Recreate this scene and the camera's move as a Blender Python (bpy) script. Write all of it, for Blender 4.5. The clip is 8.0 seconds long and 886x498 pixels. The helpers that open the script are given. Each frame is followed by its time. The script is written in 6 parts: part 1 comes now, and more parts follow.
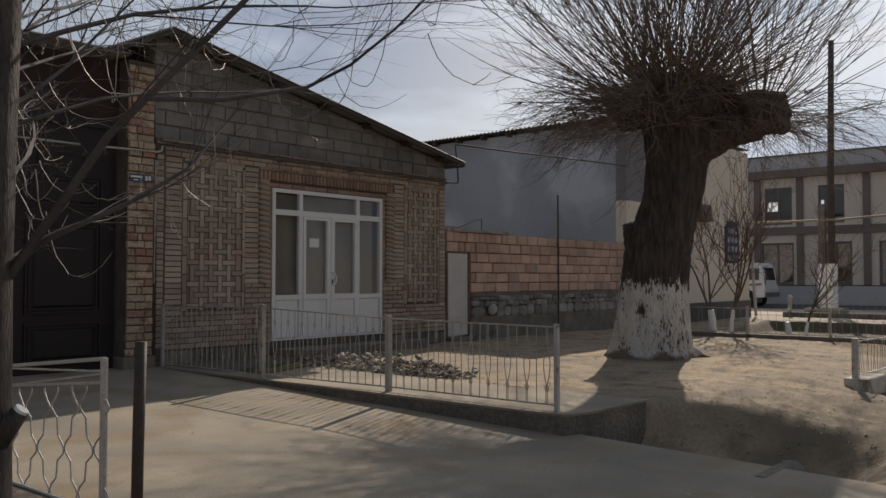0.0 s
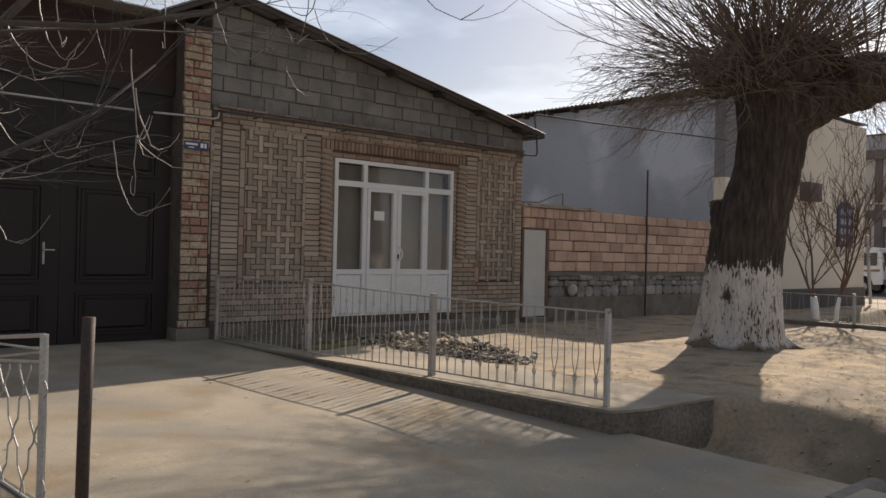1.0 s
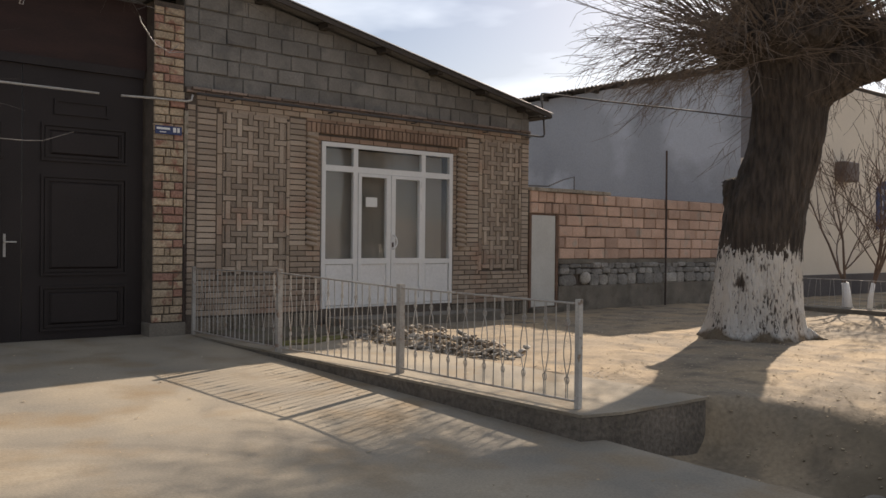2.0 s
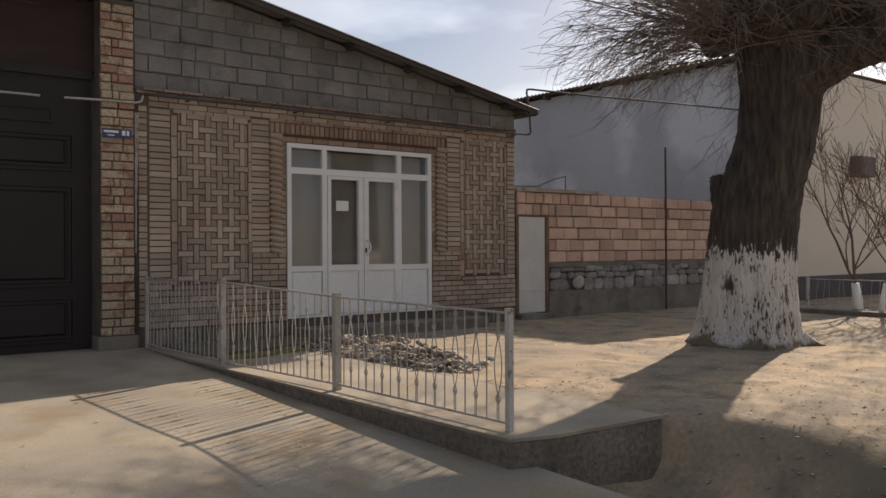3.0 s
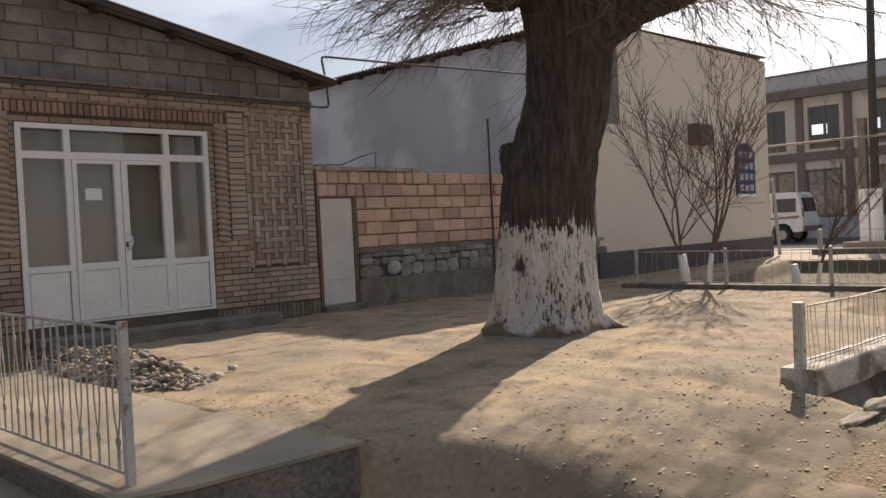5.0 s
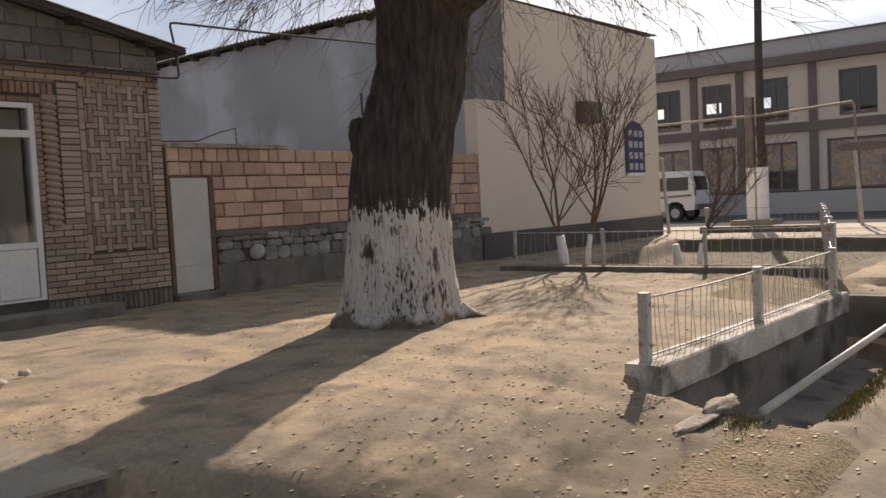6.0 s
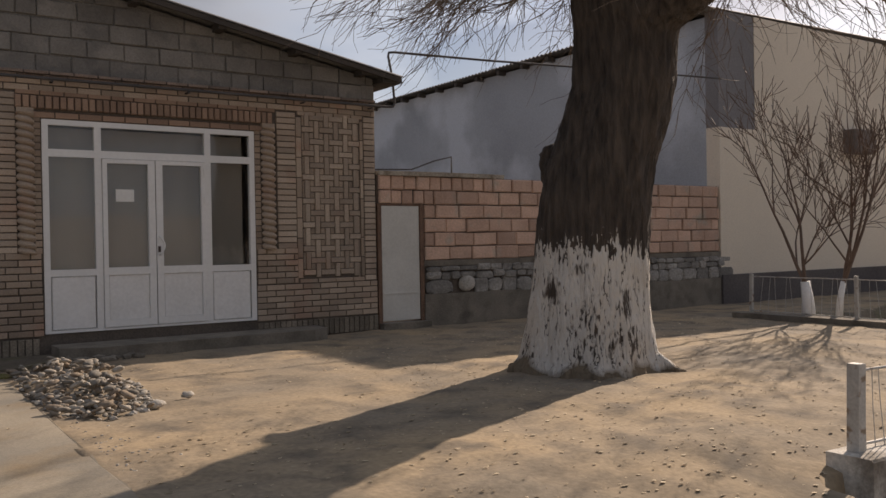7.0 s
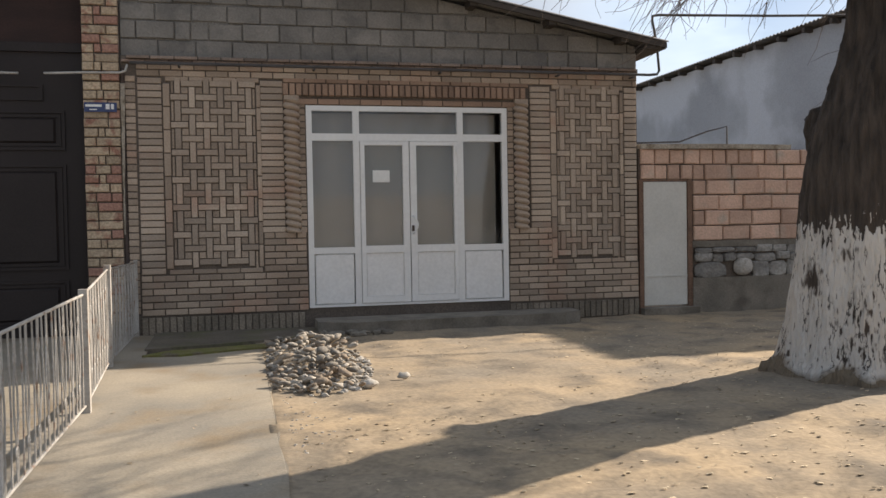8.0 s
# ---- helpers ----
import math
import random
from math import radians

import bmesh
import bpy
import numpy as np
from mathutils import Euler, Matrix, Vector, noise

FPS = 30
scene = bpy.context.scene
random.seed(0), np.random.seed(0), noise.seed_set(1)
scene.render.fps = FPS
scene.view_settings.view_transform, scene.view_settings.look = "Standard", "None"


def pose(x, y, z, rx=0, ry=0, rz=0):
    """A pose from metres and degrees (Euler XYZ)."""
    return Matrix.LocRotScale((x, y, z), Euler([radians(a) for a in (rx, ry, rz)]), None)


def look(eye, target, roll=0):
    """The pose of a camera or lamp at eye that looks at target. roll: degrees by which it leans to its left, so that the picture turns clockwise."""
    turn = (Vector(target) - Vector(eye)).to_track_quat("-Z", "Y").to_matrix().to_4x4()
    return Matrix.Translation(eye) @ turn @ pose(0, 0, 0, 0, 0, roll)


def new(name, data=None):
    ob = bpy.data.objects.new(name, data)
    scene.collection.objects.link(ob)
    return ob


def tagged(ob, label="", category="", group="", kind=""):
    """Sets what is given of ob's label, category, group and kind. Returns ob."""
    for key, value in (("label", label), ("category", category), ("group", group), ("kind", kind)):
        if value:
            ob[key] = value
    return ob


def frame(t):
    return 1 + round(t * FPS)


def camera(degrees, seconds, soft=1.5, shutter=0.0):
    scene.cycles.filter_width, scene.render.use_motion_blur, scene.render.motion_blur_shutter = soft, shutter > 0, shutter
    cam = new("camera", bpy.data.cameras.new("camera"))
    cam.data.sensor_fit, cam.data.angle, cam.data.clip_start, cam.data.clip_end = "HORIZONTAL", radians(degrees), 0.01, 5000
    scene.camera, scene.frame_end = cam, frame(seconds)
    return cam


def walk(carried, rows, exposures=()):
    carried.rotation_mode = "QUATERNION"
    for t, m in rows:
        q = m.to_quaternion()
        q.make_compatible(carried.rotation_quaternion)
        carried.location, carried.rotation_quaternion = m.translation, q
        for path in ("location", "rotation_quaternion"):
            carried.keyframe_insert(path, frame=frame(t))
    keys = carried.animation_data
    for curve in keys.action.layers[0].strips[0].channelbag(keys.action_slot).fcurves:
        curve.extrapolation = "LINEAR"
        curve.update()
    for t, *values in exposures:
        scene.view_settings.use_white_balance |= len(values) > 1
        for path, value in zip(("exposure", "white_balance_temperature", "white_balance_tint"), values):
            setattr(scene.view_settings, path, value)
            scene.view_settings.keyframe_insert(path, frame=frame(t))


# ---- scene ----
cam = camera(54.5, 8.0)
PATH = [
    (0, (-6.609, -10.521, 1.211), (-5.074, -9.242, 1.28), 0.0),
    (0.5, (-6.11, -10.5, 1.205), (-4.688, -9.094, 1.239), 0.3),
    (1, (-5.676, -10.451, 1.21), (-4.307, -8.993, 1.223), 1.3),
    (1.2, (-5.425, -10.377, 1.209), (-4.044, -8.93, 1.211), 0.9),
    (2.3, (-4.367, -10.341, 1.19), (-3.089, -8.802, 1.178), 0.5),
    (2.5, (-4.13, -10.285, 1.203), (-2.826, -8.769, 1.204), -0.2),
    (3, (-3.667, -10.329, 1.184), (-2.42, -8.765, 1.183), -0.3),
    (3.5, (-3.202, -10.289, 1.172), (-2.013, -8.681, 1.142), 0.2),
    (4, (-2.734, -10.241, 1.179), (-1.585, -8.604, 1.204), 0.0),
    (4.5, (-2.268, -10.309, 1.18), (-1.079, -8.702, 1.194), -0.3),
    (4.7, (-2.022, -10.271, 1.182), (-0.744, -8.733, 1.16), -0.9),
    (5, (-1.753, -10.262, 1.168), (-0.323, -8.865, 1.121), -2.8),
    (5.2, (-1.561, -10.313, 1.16), (-0.073, -8.977, 1.105), -3.5),
    (6.3, (-0.419, -10.273, 1.186), (1.144, -9.03, 1.072), -2.8),
    (6.5, (-0.181, -10.274, 1.158), (1.306, -8.94, 1.08), -2.9),
    (6.7, (-0.018, -10.279, 1.18), (1.337, -8.809, 1.13), -1.7),
    (6.8, (0.078, -10.295, 1.19), (1.355, -8.756, 1.169), -2.0),
    (6.9, (0.199, -10.265, 1.202), (1.394, -8.662, 1.183), -1.5),
    (7, (0.241, -10.279, 1.184), (1.361, -8.622, 1.169), -1.0),
    (7.1, (0.31, -10.237, 1.175), (1.361, -8.536, 1.148), -0.8),
    (7.4, (0.585, -10.123, 1.155), (1.44, -8.317, 1.101), -1.1),
    (7.5, (0.689, -10.092, 1.155), (1.466, -8.251, 1.096), -1.0),
    (8, (1.091, -10.157, 1.198), (1.555, -8.213, 1.142), -1.0),
]
walk(cam, [(t, look(eye, target, roll)) for t, eye, target, roll in PATH],
     [(0.0, -0.62, 6400, 14), (0.5, -0.24, 6400, 15), (1.0, -0.03, 6550, 15), (2.5, 0.24, 6700, 16), (3.0, 0.02, 6700, 17), (3.5, 0.41, 6650, 17), (4.0, 0.40, 6650, 17), (4.5, 0.25, 6650, 15), (5.0, 0.14, 6750, 17),
      (6.5, -0.07, 6700, 19), (7.0, -0.22, 6750, 19), (7.5, 0.18, 6450, 15), (8.0, 0.50, 6350, 13)])

# ---- light ----
SUN_TO = Vector((0.94, 0.345, 0.575)).normalized()      # towards the sun
world = bpy.data.worlds.new("world")
scene.world = world
world.use_nodes = True
wn, wl = world.node_tree.nodes, world.node_tree.links
wn.clear()
sky = wn.new("ShaderNodeTexSky")
sky.sky_type = "NISHITA"
sky.sun_disc = False
sky.sun_elevation = math.asin(SUN_TO.z)
sky.sun_rotation = math.atan2(SUN_TO.x, SUN_TO.y)
sky.dust_density, sky.air_density = 1.0, 1.0
wco = wn.new("ShaderNodeTexCoord")
wmap = wn.new("ShaderNodeMapping")
wmap.inputs["Scale"].default_value = (1.0, 1.0, 3.2)
wnoise = wn.new("ShaderNodeTexNoise")
wnoise.inputs["Scale"].default_value, wnoise.inputs["Detail"].default_value = 2.3, 5.0
wramp = wn.new("ShaderNodeValToRGB")
wramp.color_ramp.elements[0].position, wramp.color_ramp.elements[1].position = 0.34, 0.56
wcloud = wn.new("ShaderNodeMix")
wcloud.data_type = "RGBA"
wtone = wn.new("ShaderNodeValToRGB")
wtone.color_ramp.elements[0].position, wtone.color_ramp.elements[1].position = 0.44, 0.66
wtone.color_ramp.elements[0].color, wtone.color_ramp.elements[1].color = (0.85, 0.935, 1.0, 1), (0.46, 0.51, 0.58, 1)
wgain = wn.new("ShaderNodeVectorMath")
wgain.operation = "SCALE"
wdot = wn.new("ShaderNodeVectorMath")
wdot.operation = "DOT_PRODUCT"
wdot.inputs[1].default_value = SUN_TO
wglow = wn.new("ShaderNodeMapRange")
wglow.interpolation_type = "SMOOTHSTEP"
wglow.inputs["From Min"].default_value, wglow.inputs["From Max"].default_value = 0.55, 1.0
wglow.inputs["To Min"].default_value, wglow.inputs["To Max"].default_value = 7.3, 19.0
wl.new(wco.outputs["Generated"], wdot.inputs[0])
wl.new(wdot.outputs["Value"], wglow.inputs["Value"])
wl.new(wglow.outputs["Result"], wgain.inputs["Scale"])
wbg = wn.new("ShaderNodeBackground")
wbg.inputs["Strength"].default_value = 0.08
wout = wn.new("ShaderNodeOutputWorld")
wl.new(wco.outputs["Generated"], wmap.inputs["Vector"])
wl.new(wmap.outputs["Vector"], wnoise.inputs["Vector"])
wl.new(wnoise.outputs["Fac"], wramp.inputs["Fac"])
wl.new(wnoise.outputs["Fac"], wtone.inputs["Fac"])
wl.new(wtone.outputs["Color"], wgain.inputs[0])
wl.new(wgain.outputs["Vector"], wcloud.inputs["B"])
wl.new(wramp.outputs["Color"], wcloud.inputs["Factor"])
wl.new(sky.outputs["Color"], wcloud.inputs["A"])
wl.new(wcloud.outputs["Result"], wbg.inputs["Color"])
wl.new(wbg.outputs["Background"], wout.inputs["Surface"])

sun_data = bpy.data.lights.new("sun", "SUN")
sun_data.energy, sun_data.angle, sun_data.color = 6.2, radians(0.6), (1.0, 0.87, 0.685)
sun = new("sun", sun_data)
sun.matrix_world = look(SUN_TO * 60, (0, 0, 0))

# ---- materials ----
def mat(name, c1, c2, rough=0.85, s1=2.0, s2=45.0, fine=0.25, bump=0.25, depth=0.01, metal=0.0, rnd=0.0, island=0.0, c3=None, c3at=(0.55, 0.7), c3scale=1.0, stretch=(1, 1, 1), pick=None):
    """A surface with two scales of variation, relief, and, if asked, a spread of shades from piece to piece."""
    m = bpy.data.materials.new(name)
    m.use_nodes = True
    nd, ln = m.node_tree.nodes, m.node_tree.links
    b = nd["Principled BSDF"]
    geo = nd.new("ShaderNodeNewGeometry")
    mp = nd.new("ShaderNodeMapping")
    mp.inputs["Scale"].default_value = stretch
    ln.new(geo.outputs["Position"], mp.inputs["Vector"])
    n1, n2 = nd.new("ShaderNodeTexNoise"), nd.new("ShaderNodeTexNoise")
    for n, s in ((n1, s1), (n2, s2)):
        n.inputs["Scale"].default_value, n.inputs["Detail"].default_value = s, 6.0
        ln.new(mp.outputs["Vector"], n.inputs["Vector"])
    r1 = nd.new("ShaderNodeMapRange")
    r1.inputs["From Min"].default_value, r1.inputs["From Max"].default_value = 0.32, 0.68
    ln.new(n1.outputs["Fac"], r1.inputs["Value"])
    mx = nd.new("ShaderNodeMix")
    mx.data_type = "RGBA"
    mx.inputs["A"].default_value, mx.inputs["B"].default_value = (*c1, 1), (*c2, 1)
    ln.new(r1.outputs["Result"], mx.inputs["Factor"])
    col = mx.outputs["Result"]
    if c3:
        n3 = nd.new("ShaderNodeTexNoise")
        n3.inputs["Scale"].default_value, n3.inputs["Detail"].default_value = c3scale, 7.0
        ln.new(mp.outputs["Vector"], n3.inputs["Vector"])
        r3 = nd.new("ShaderNodeMapRange")
        r3.inputs["From Min"].default_value, r3.inputs["From Max"].default_value = c3at
        ln.new(n3.outputs["Fac"], r3.inputs["Value"])
        m3 = nd.new("ShaderNodeMix")
        m3.data_type = "RGBA"
        m3.inputs["B"].default_value = (*c3, 1)
        ln.new(r3.outputs["Result"], m3.inputs["Factor"])
        ln.new(col, m3.inputs["A"])
        col = m3.outputs["Result"]
    if pick:
        pr_ = nd.new("ShaderNodeMath")
        pr_.operation = "GREATER_THAN"
        pr_.inputs[1].default_value = pick[1]
        ln.new(nd.new("ShaderNodeObjectInfo").outputs["Random"], pr_.inputs[0])
        m4 = nd.new("ShaderNodeMix")
        m4.data_type = "RGBA"
        m4.inputs["B"].default_value = (*pick[0], 1)
        ln.new(pr_.outputs["Value"], m4.inputs["Factor"])
        ln.new(col, m4.inputs["A"])
        col = m4.outputs["Result"]
    val = nd.new("ShaderNodeMapRange")
    val.inputs["From Min"].default_value, val.inputs["From Max"].default_value = 0.3, 0.7
    val.inputs["To Min"].default_value, val.inputs["To Max"].default_value = 1 - fine, 1 + fine
    ln.new(n2.outputs["Fac"], val.inputs["Value"])
    v = val.outputs["Result"]
    if rnd or island:
        src = nd.new("ShaderNodeObjectInfo").outputs["Random"] if rnd else geo.outputs["Random Per Island"]
        rr = nd.new("ShaderNodeMapRange")
        rr.inputs["To Min"].default_value, rr.inputs["To Max"].default_value = 1 - (rnd or island), 1 + (rnd or island)
        ln.new(src, rr.inputs["Value"])
        mu = nd.new("ShaderNodeMath")
        mu.operation = "MULTIPLY"
        ln.new(v, mu.inputs[0])
        ln.new(rr.outputs["Result"], mu.inputs[1])
        v = mu.outputs["Value"]
    sc = nd.new("ShaderNodeVectorMath")
    sc.operation = "SCALE"
    ln.new(col, sc.inputs[0])
    ln.new(v, sc.inputs["Scale"])
    ln.new(sc.outputs["Vector"], b.inputs["Base Color"])
    b.inputs["Roughness"].default_value, b.inputs["Metallic"].default_value = rough, metal
    if bump:
        bp = nd.new("ShaderNodeBump")
        bp.inputs["Strength"].default_value, bp.inputs["Distance"].default_value = bump, depth
        ln.new(n2.outputs["Fac"], bp.inputs["Height"])
        ln.new(bp.outputs["Normal"], b.inputs["Normal"])
    return m


BRICK = mat("buff_brick", (0.425, 0.350, 0.279), (0.338, 0.267, 0.209), 0.9, 1.3, 60, 0.13, 0.4, 0.006, rnd=0.24, c3=(0.36, 0.235, 0.175), c3at=(0.54, 0.72), c3scale=1.7)
BRICKS = mat("buff_brickwork", (0.40, 0.324, 0.253), (0.308, 0.236, 0.180), 0.9, 1.1, 60, 0.14, 0.4, 0.006, island=0.25, c3=(0.34, 0.22, 0.16), c3at=(0.54, 0.72), c3scale=1.7)
LEDGE = mat("weathered_ledge_brick", (0.27, 0.20, 0.16), (0.19, 0.15, 0.125), 0.9, 2.0, 60, 0.25, 0.4, 0.006, rnd=0.3)
GMORTAR = mat("gable_mortar", (0.20, 0.19, 0.174), (0.13, 0.124, 0.114), 0.95, 2.0, 70, 0.3, 0.5, 0.006)
RED = mat("red_brickwork", (0.33, 0.225, 0.16), (0.25, 0.165, 0.118), 0.9, 2.0, 60, 0.14, 0.4, 0.006, island=0.25)
PILLAR = mat("yellow_brick", (0.50, 0.40, 0.285), (0.39, 0.298, 0.205), 0.9, 3.0, 40, 0.3, 0.6, 0.012, rnd=0.25, c3=(0.30, 0.16, 0.115), c3at=(0.53, 0.62), c3scale=5.5, pick=((0.29, 0.165, 0.125), 0.80))
PJOINT = mat("dark_pillar_joint", (0.13, 0.105, 0.085), (0.08, 0.066, 0.055), 0.95, 5.0, 70, 0.3, 0.5, 0.006)
MORTAR = mat("grey_mortar", (0.145, 0.118, 0.096), (0.10, 0.083, 0.07), 0.95, 2.0, 70, 0.3, 0.5, 0.006)
BLOCK = mat("grey_concrete_block", (0.23, 0.217, 0.198), (0.158, 0.149, 0.137), 0.95, 2.2, 40, 0.12, 0.6, 0.012, rnd=0.15, c3=(0.14, 0.134, 0.126), c3at=(0.54, 0.68), c3scale=3.4)
PINK = mat("pink_block", (0.60, 0.415, 0.32), (0.49, 0.325, 0.245), 0.95, 2.5, 40, 0.13, 0.7, 0.012, rnd=0.2, c3=(0.42, 0.36, 0.30), c3at=(0.56, 0.72), c3scale=3.0)
RUBBLE = mat("rubble_stone", (0.32, 0.305, 0.28), (0.20, 0.19, 0.176), 0.9, 3.0, 30, 0.25, 0.6, 0.015, rnd=0.35)
# real stains, with grey mottling strengthened to paint in tree-shade dapples
CONCRETE = mat("weathered_concrete", (0.345, 0.294, 0.22), (0.205, 0.187, 0.157), 0.92, 0.9, 60, 0.12, 0.3, 0.006, c3=(0.235, 0.18, 0.115), c3at=(0.50, 0.70), c3scale=1.7)
DARKFOOT = mat("damp_stained_brick", (0.255, 0.213, 0.166), (0.165, 0.142, 0.11), 0.93, 2.2, 50, 0.3, 0.5, 0.008, island=0.25)
TRUNKB = mat("rough_grey_bark", (0.085, 0.07, 0.06), (0.035, 0.029, 0.026), 0.85, 7.0, 40, 0.35, 0.9, 0.02, stretch=(3, 3, 0.6))
DIRTYL = mat("pale_cement_crust", (0.42, 0.37, 0.30), (0.28, 0.245, 0.20), 0.95, 4.0, 40, 0.25, 0.6, 0.012, c3=(0.2, 0.165, 0.12), c3at=(0.52, 0.64), c3scale=6.0)
APRON = mat("damp_mossy_mortar", (0.165, 0.138, 0.105), (0.105, 0.09, 0.07), 0.95, 2.5, 35, 0.2, 0.7, 0.02, c3=(0.115, 0.108, 0.06), c3at=(0.52, 0.66), c3scale=2.2)
DIRTYC = mat("dirty_concrete", (0.24, 0.212, 0.175), (0.15, 0.135, 0.112), 0.95, 2.6, 45, 0.14, 0.5, 0.012, c3=(0.12, 0.105, 0.085), c3at=(0.5, 0.68), c3scale=3.0)
# dirty concrete, darkened further to paint in the shade on the path's sides
FOOT = mat("dark_dirty_footing", (0.20, 0.172, 0.14), (0.12, 0.103, 0.084), 0.95, 2.0, 25, 0.3, 0.7, 0.03)
RUBBLE2 = mat("pale_rubble_stone", (0.36, 0.335, 0.30), (0.24, 0.225, 0.20), 0.9, 5.0, 30, 0.25, 0.5, 0.01, island=0.5)
RUSTY = mat("rusty_steel", (0.20, 0.12, 0.08), (0.13, 0.08, 0.055), 0.85, 5.0, 50, 0.3, 0.3, 0.004)
PIPEB = mat("dusty_beige_pipe", (0.30, 0.26, 0.20), (0.22, 0.19, 0.15), 0.7, 3.0, 50, 0.2, 0.1, 0.003)
# twig bark made paler to paint the sun's glint on hanging ends
HOOK = mat("pale_twig_ends", (0.34, 0.31, 0.28), (0.16, 0.14, 0.125), 0.5, 9.0, 60, 0.25, 0.2, 0.003)
INFILL = mat("dark_infill_brick", (0.36, 0.29, 0.228), (0.27, 0.215, 0.168), 0.92, 2.0, 60, 0.2, 0.3, 0.005, island=0.25)
DIRT = mat("dry_dirt", (0.37, 0.278, 0.172), (0.225, 0.19, 0.145), 0.97, 0.75, 26, 0.17, 0.32, 0.014, c3=(0.14, 0.115, 0.086), c3at=(0.47, 0.70), c3scale=2.3)
def dark_soil_patches(m):
    """Darker soil in uneven patches by the culvert and the ditch: damp earth plus painted tree shade."""
    nd, ln = m.node_tree.nodes, m.node_tree.links
    b = nd["Principled BSDF"]
    old = b.inputs["Base Color"].links[0].from_socket
    geo, sep, no = nd.new("ShaderNodeNewGeometry"), nd.new("ShaderNodeSeparateXYZ"), nd.new("ShaderNodeTexNoise")
    no.inputs["Scale"].default_value, no.inputs["Detail"].default_value = 1.3, 3.5
    ln.new(geo.outputs["Position"], sep.inputs["Vector"])
    ln.new(geo.outputs["Position"], no.inputs["Vector"])
    fac = None
    for sock, lo, hi in ((sep.outputs["Y"], -6.7, -7.9), (sep.outputs["X"], 6.0, 3.2), (no.outputs["Fac"], 0.34, 0.56)):
        r = nd.new("ShaderNodeMapRange")
        r.inputs["From Min"].default_value, r.inputs["From Max"].default_value = lo, hi
        ln.new(sock, r.inputs["Value"])
        if fac is None:
            fac = r.outputs["Result"]
        else:
            mu = nd.new("ShaderNodeMath")
            mu.operation = "MULTIPLY"
            ln.new(fac, mu.inputs[0])
            ln.new(r.outputs["Result"], mu.inputs[1])
            fac = mu.outputs["Value"]
    mx = nd.new("ShaderNodeMix")
    mx.data_type = "RGBA"
    mx.inputs["B"].default_value = (0.15, 0.122, 0.084, 1)
    ln.new(fac, mx.inputs["Factor"])
    ln.new(old, mx.inputs["A"])
    ln.new(mx.outputs["Result"], b.inputs["Base Color"])


dark_soil_patches(DIRT)
DRYGRASS = mat("dry_grass_soil", (0.24, 0.165, 0.098), (0.15, 0.125, 0.07), 0.97, 1.5, 40, 0.35, 0.8, 0.03, c3=(0.12, 0.12, 0.05), c3at=(0.55, 0.68), c3scale=1.6)
SOIL = mat("garden_soil", (0.17, 0.135, 0.095), (0.105, 0.088, 0.062), 0.97, 1.5, 30, 0.3, 0.8, 0.03, c3=(0.12, 0.125, 0.055), c3at=(0.50, 0.66), c3scale=0.9)
ASPHALT = mat("asphalt", (0.075, 0.075, 0.078), (0.05, 0.05, 0.052), 0.9, 0.6, 60, 0.2, 0.4, 0.006)
PALEROAD = mat("dusty_road", (0.46, 0.40, 0.32), (0.36, 0.31, 0.25), 0.95, 0.5, 40, 0.2, 0.4, 0.01)
BLUEWALL = mat("blue_grey_render", (0.385, 0.415, 0.46), (0.315, 0.34, 0.38), 0.93, 0.55, 40, 0.1, 0.3, 0.006, c3=(0.50, 0.54, 0.60), c3at=(0.50, 0.58), c3scale=0.3)
GREYR = mat("dark_grey_render", (0.22, 0.215, 0.225), (0.17, 0.165, 0.17), 0.93, 0.5, 40, 0.12, 0.3, 0.006)
CREAM = mat("cream_render", (0.72, 0.64, 0.53), (0.65, 0.575, 0.475), 0.93, 0.4, 40, 0.07, 0.25, 0.005)
PLINTH = mat("dark_plinth_render", (0.13, 0.115, 0.11), (0.09, 0.08, 0.08), 0.93, 1.0, 40, 0.2, 0.4, 0.008)
WHITE = mat("white_pvc", (0.78, 0.78, 0.77), (0.72, 0.72, 0.71), 0.35, 1.5, 25, 0.04, 0.0)
DUSTYW = mat("dusty_white_panel", (0.80, 0.795, 0.785), (0.73, 0.725, 0.71), 0.5, 2.5, 25, 0.06, 0.0)
WPAINT = mat("white_paint_metal", (0.50, 0.485, 0.455), (0.38, 0.36, 0.33), 0.55, 4.0, 60, 0.15, 0.2, 0.003, c3=(0.22, 0.16, 0.11), c3at=(0.58, 0.68), c3scale=14)
SMALLDOOR = mat("pale_metal_door", (0.62, 0.61, 0.57), (0.54, 0.53, 0.49), 0.6, 1.5, 40, 0.06, 0.1, 0.004)
GREYM = mat("pale_grey_painted_steel", (0.44, 0.42, 0.39), (0.31, 0.285, 0.255), 0.6, 4.0, 60, 0.15, 0.2, 0.003, c3=(0.24, 0.15, 0.1), c3at=(0.58, 0.7), c3scale=10)
DARKM = mat("dark_rusty_steel", (0.045, 0.035, 0.032), (0.07, 0.045, 0.035), 0.7, 5.0, 60, 0.25, 0.3, 0.004)
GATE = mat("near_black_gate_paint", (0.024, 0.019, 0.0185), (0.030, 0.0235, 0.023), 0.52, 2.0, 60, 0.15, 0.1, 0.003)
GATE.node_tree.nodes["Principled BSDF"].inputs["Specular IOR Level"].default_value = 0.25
LINTEL = mat("brown_panel", (0.038, 0.018, 0.015), (0.026, 0.013, 0.011), 0.8, 2.0, 40, 0.2, 0.2, 0.004, stretch=(1, 1, 4))
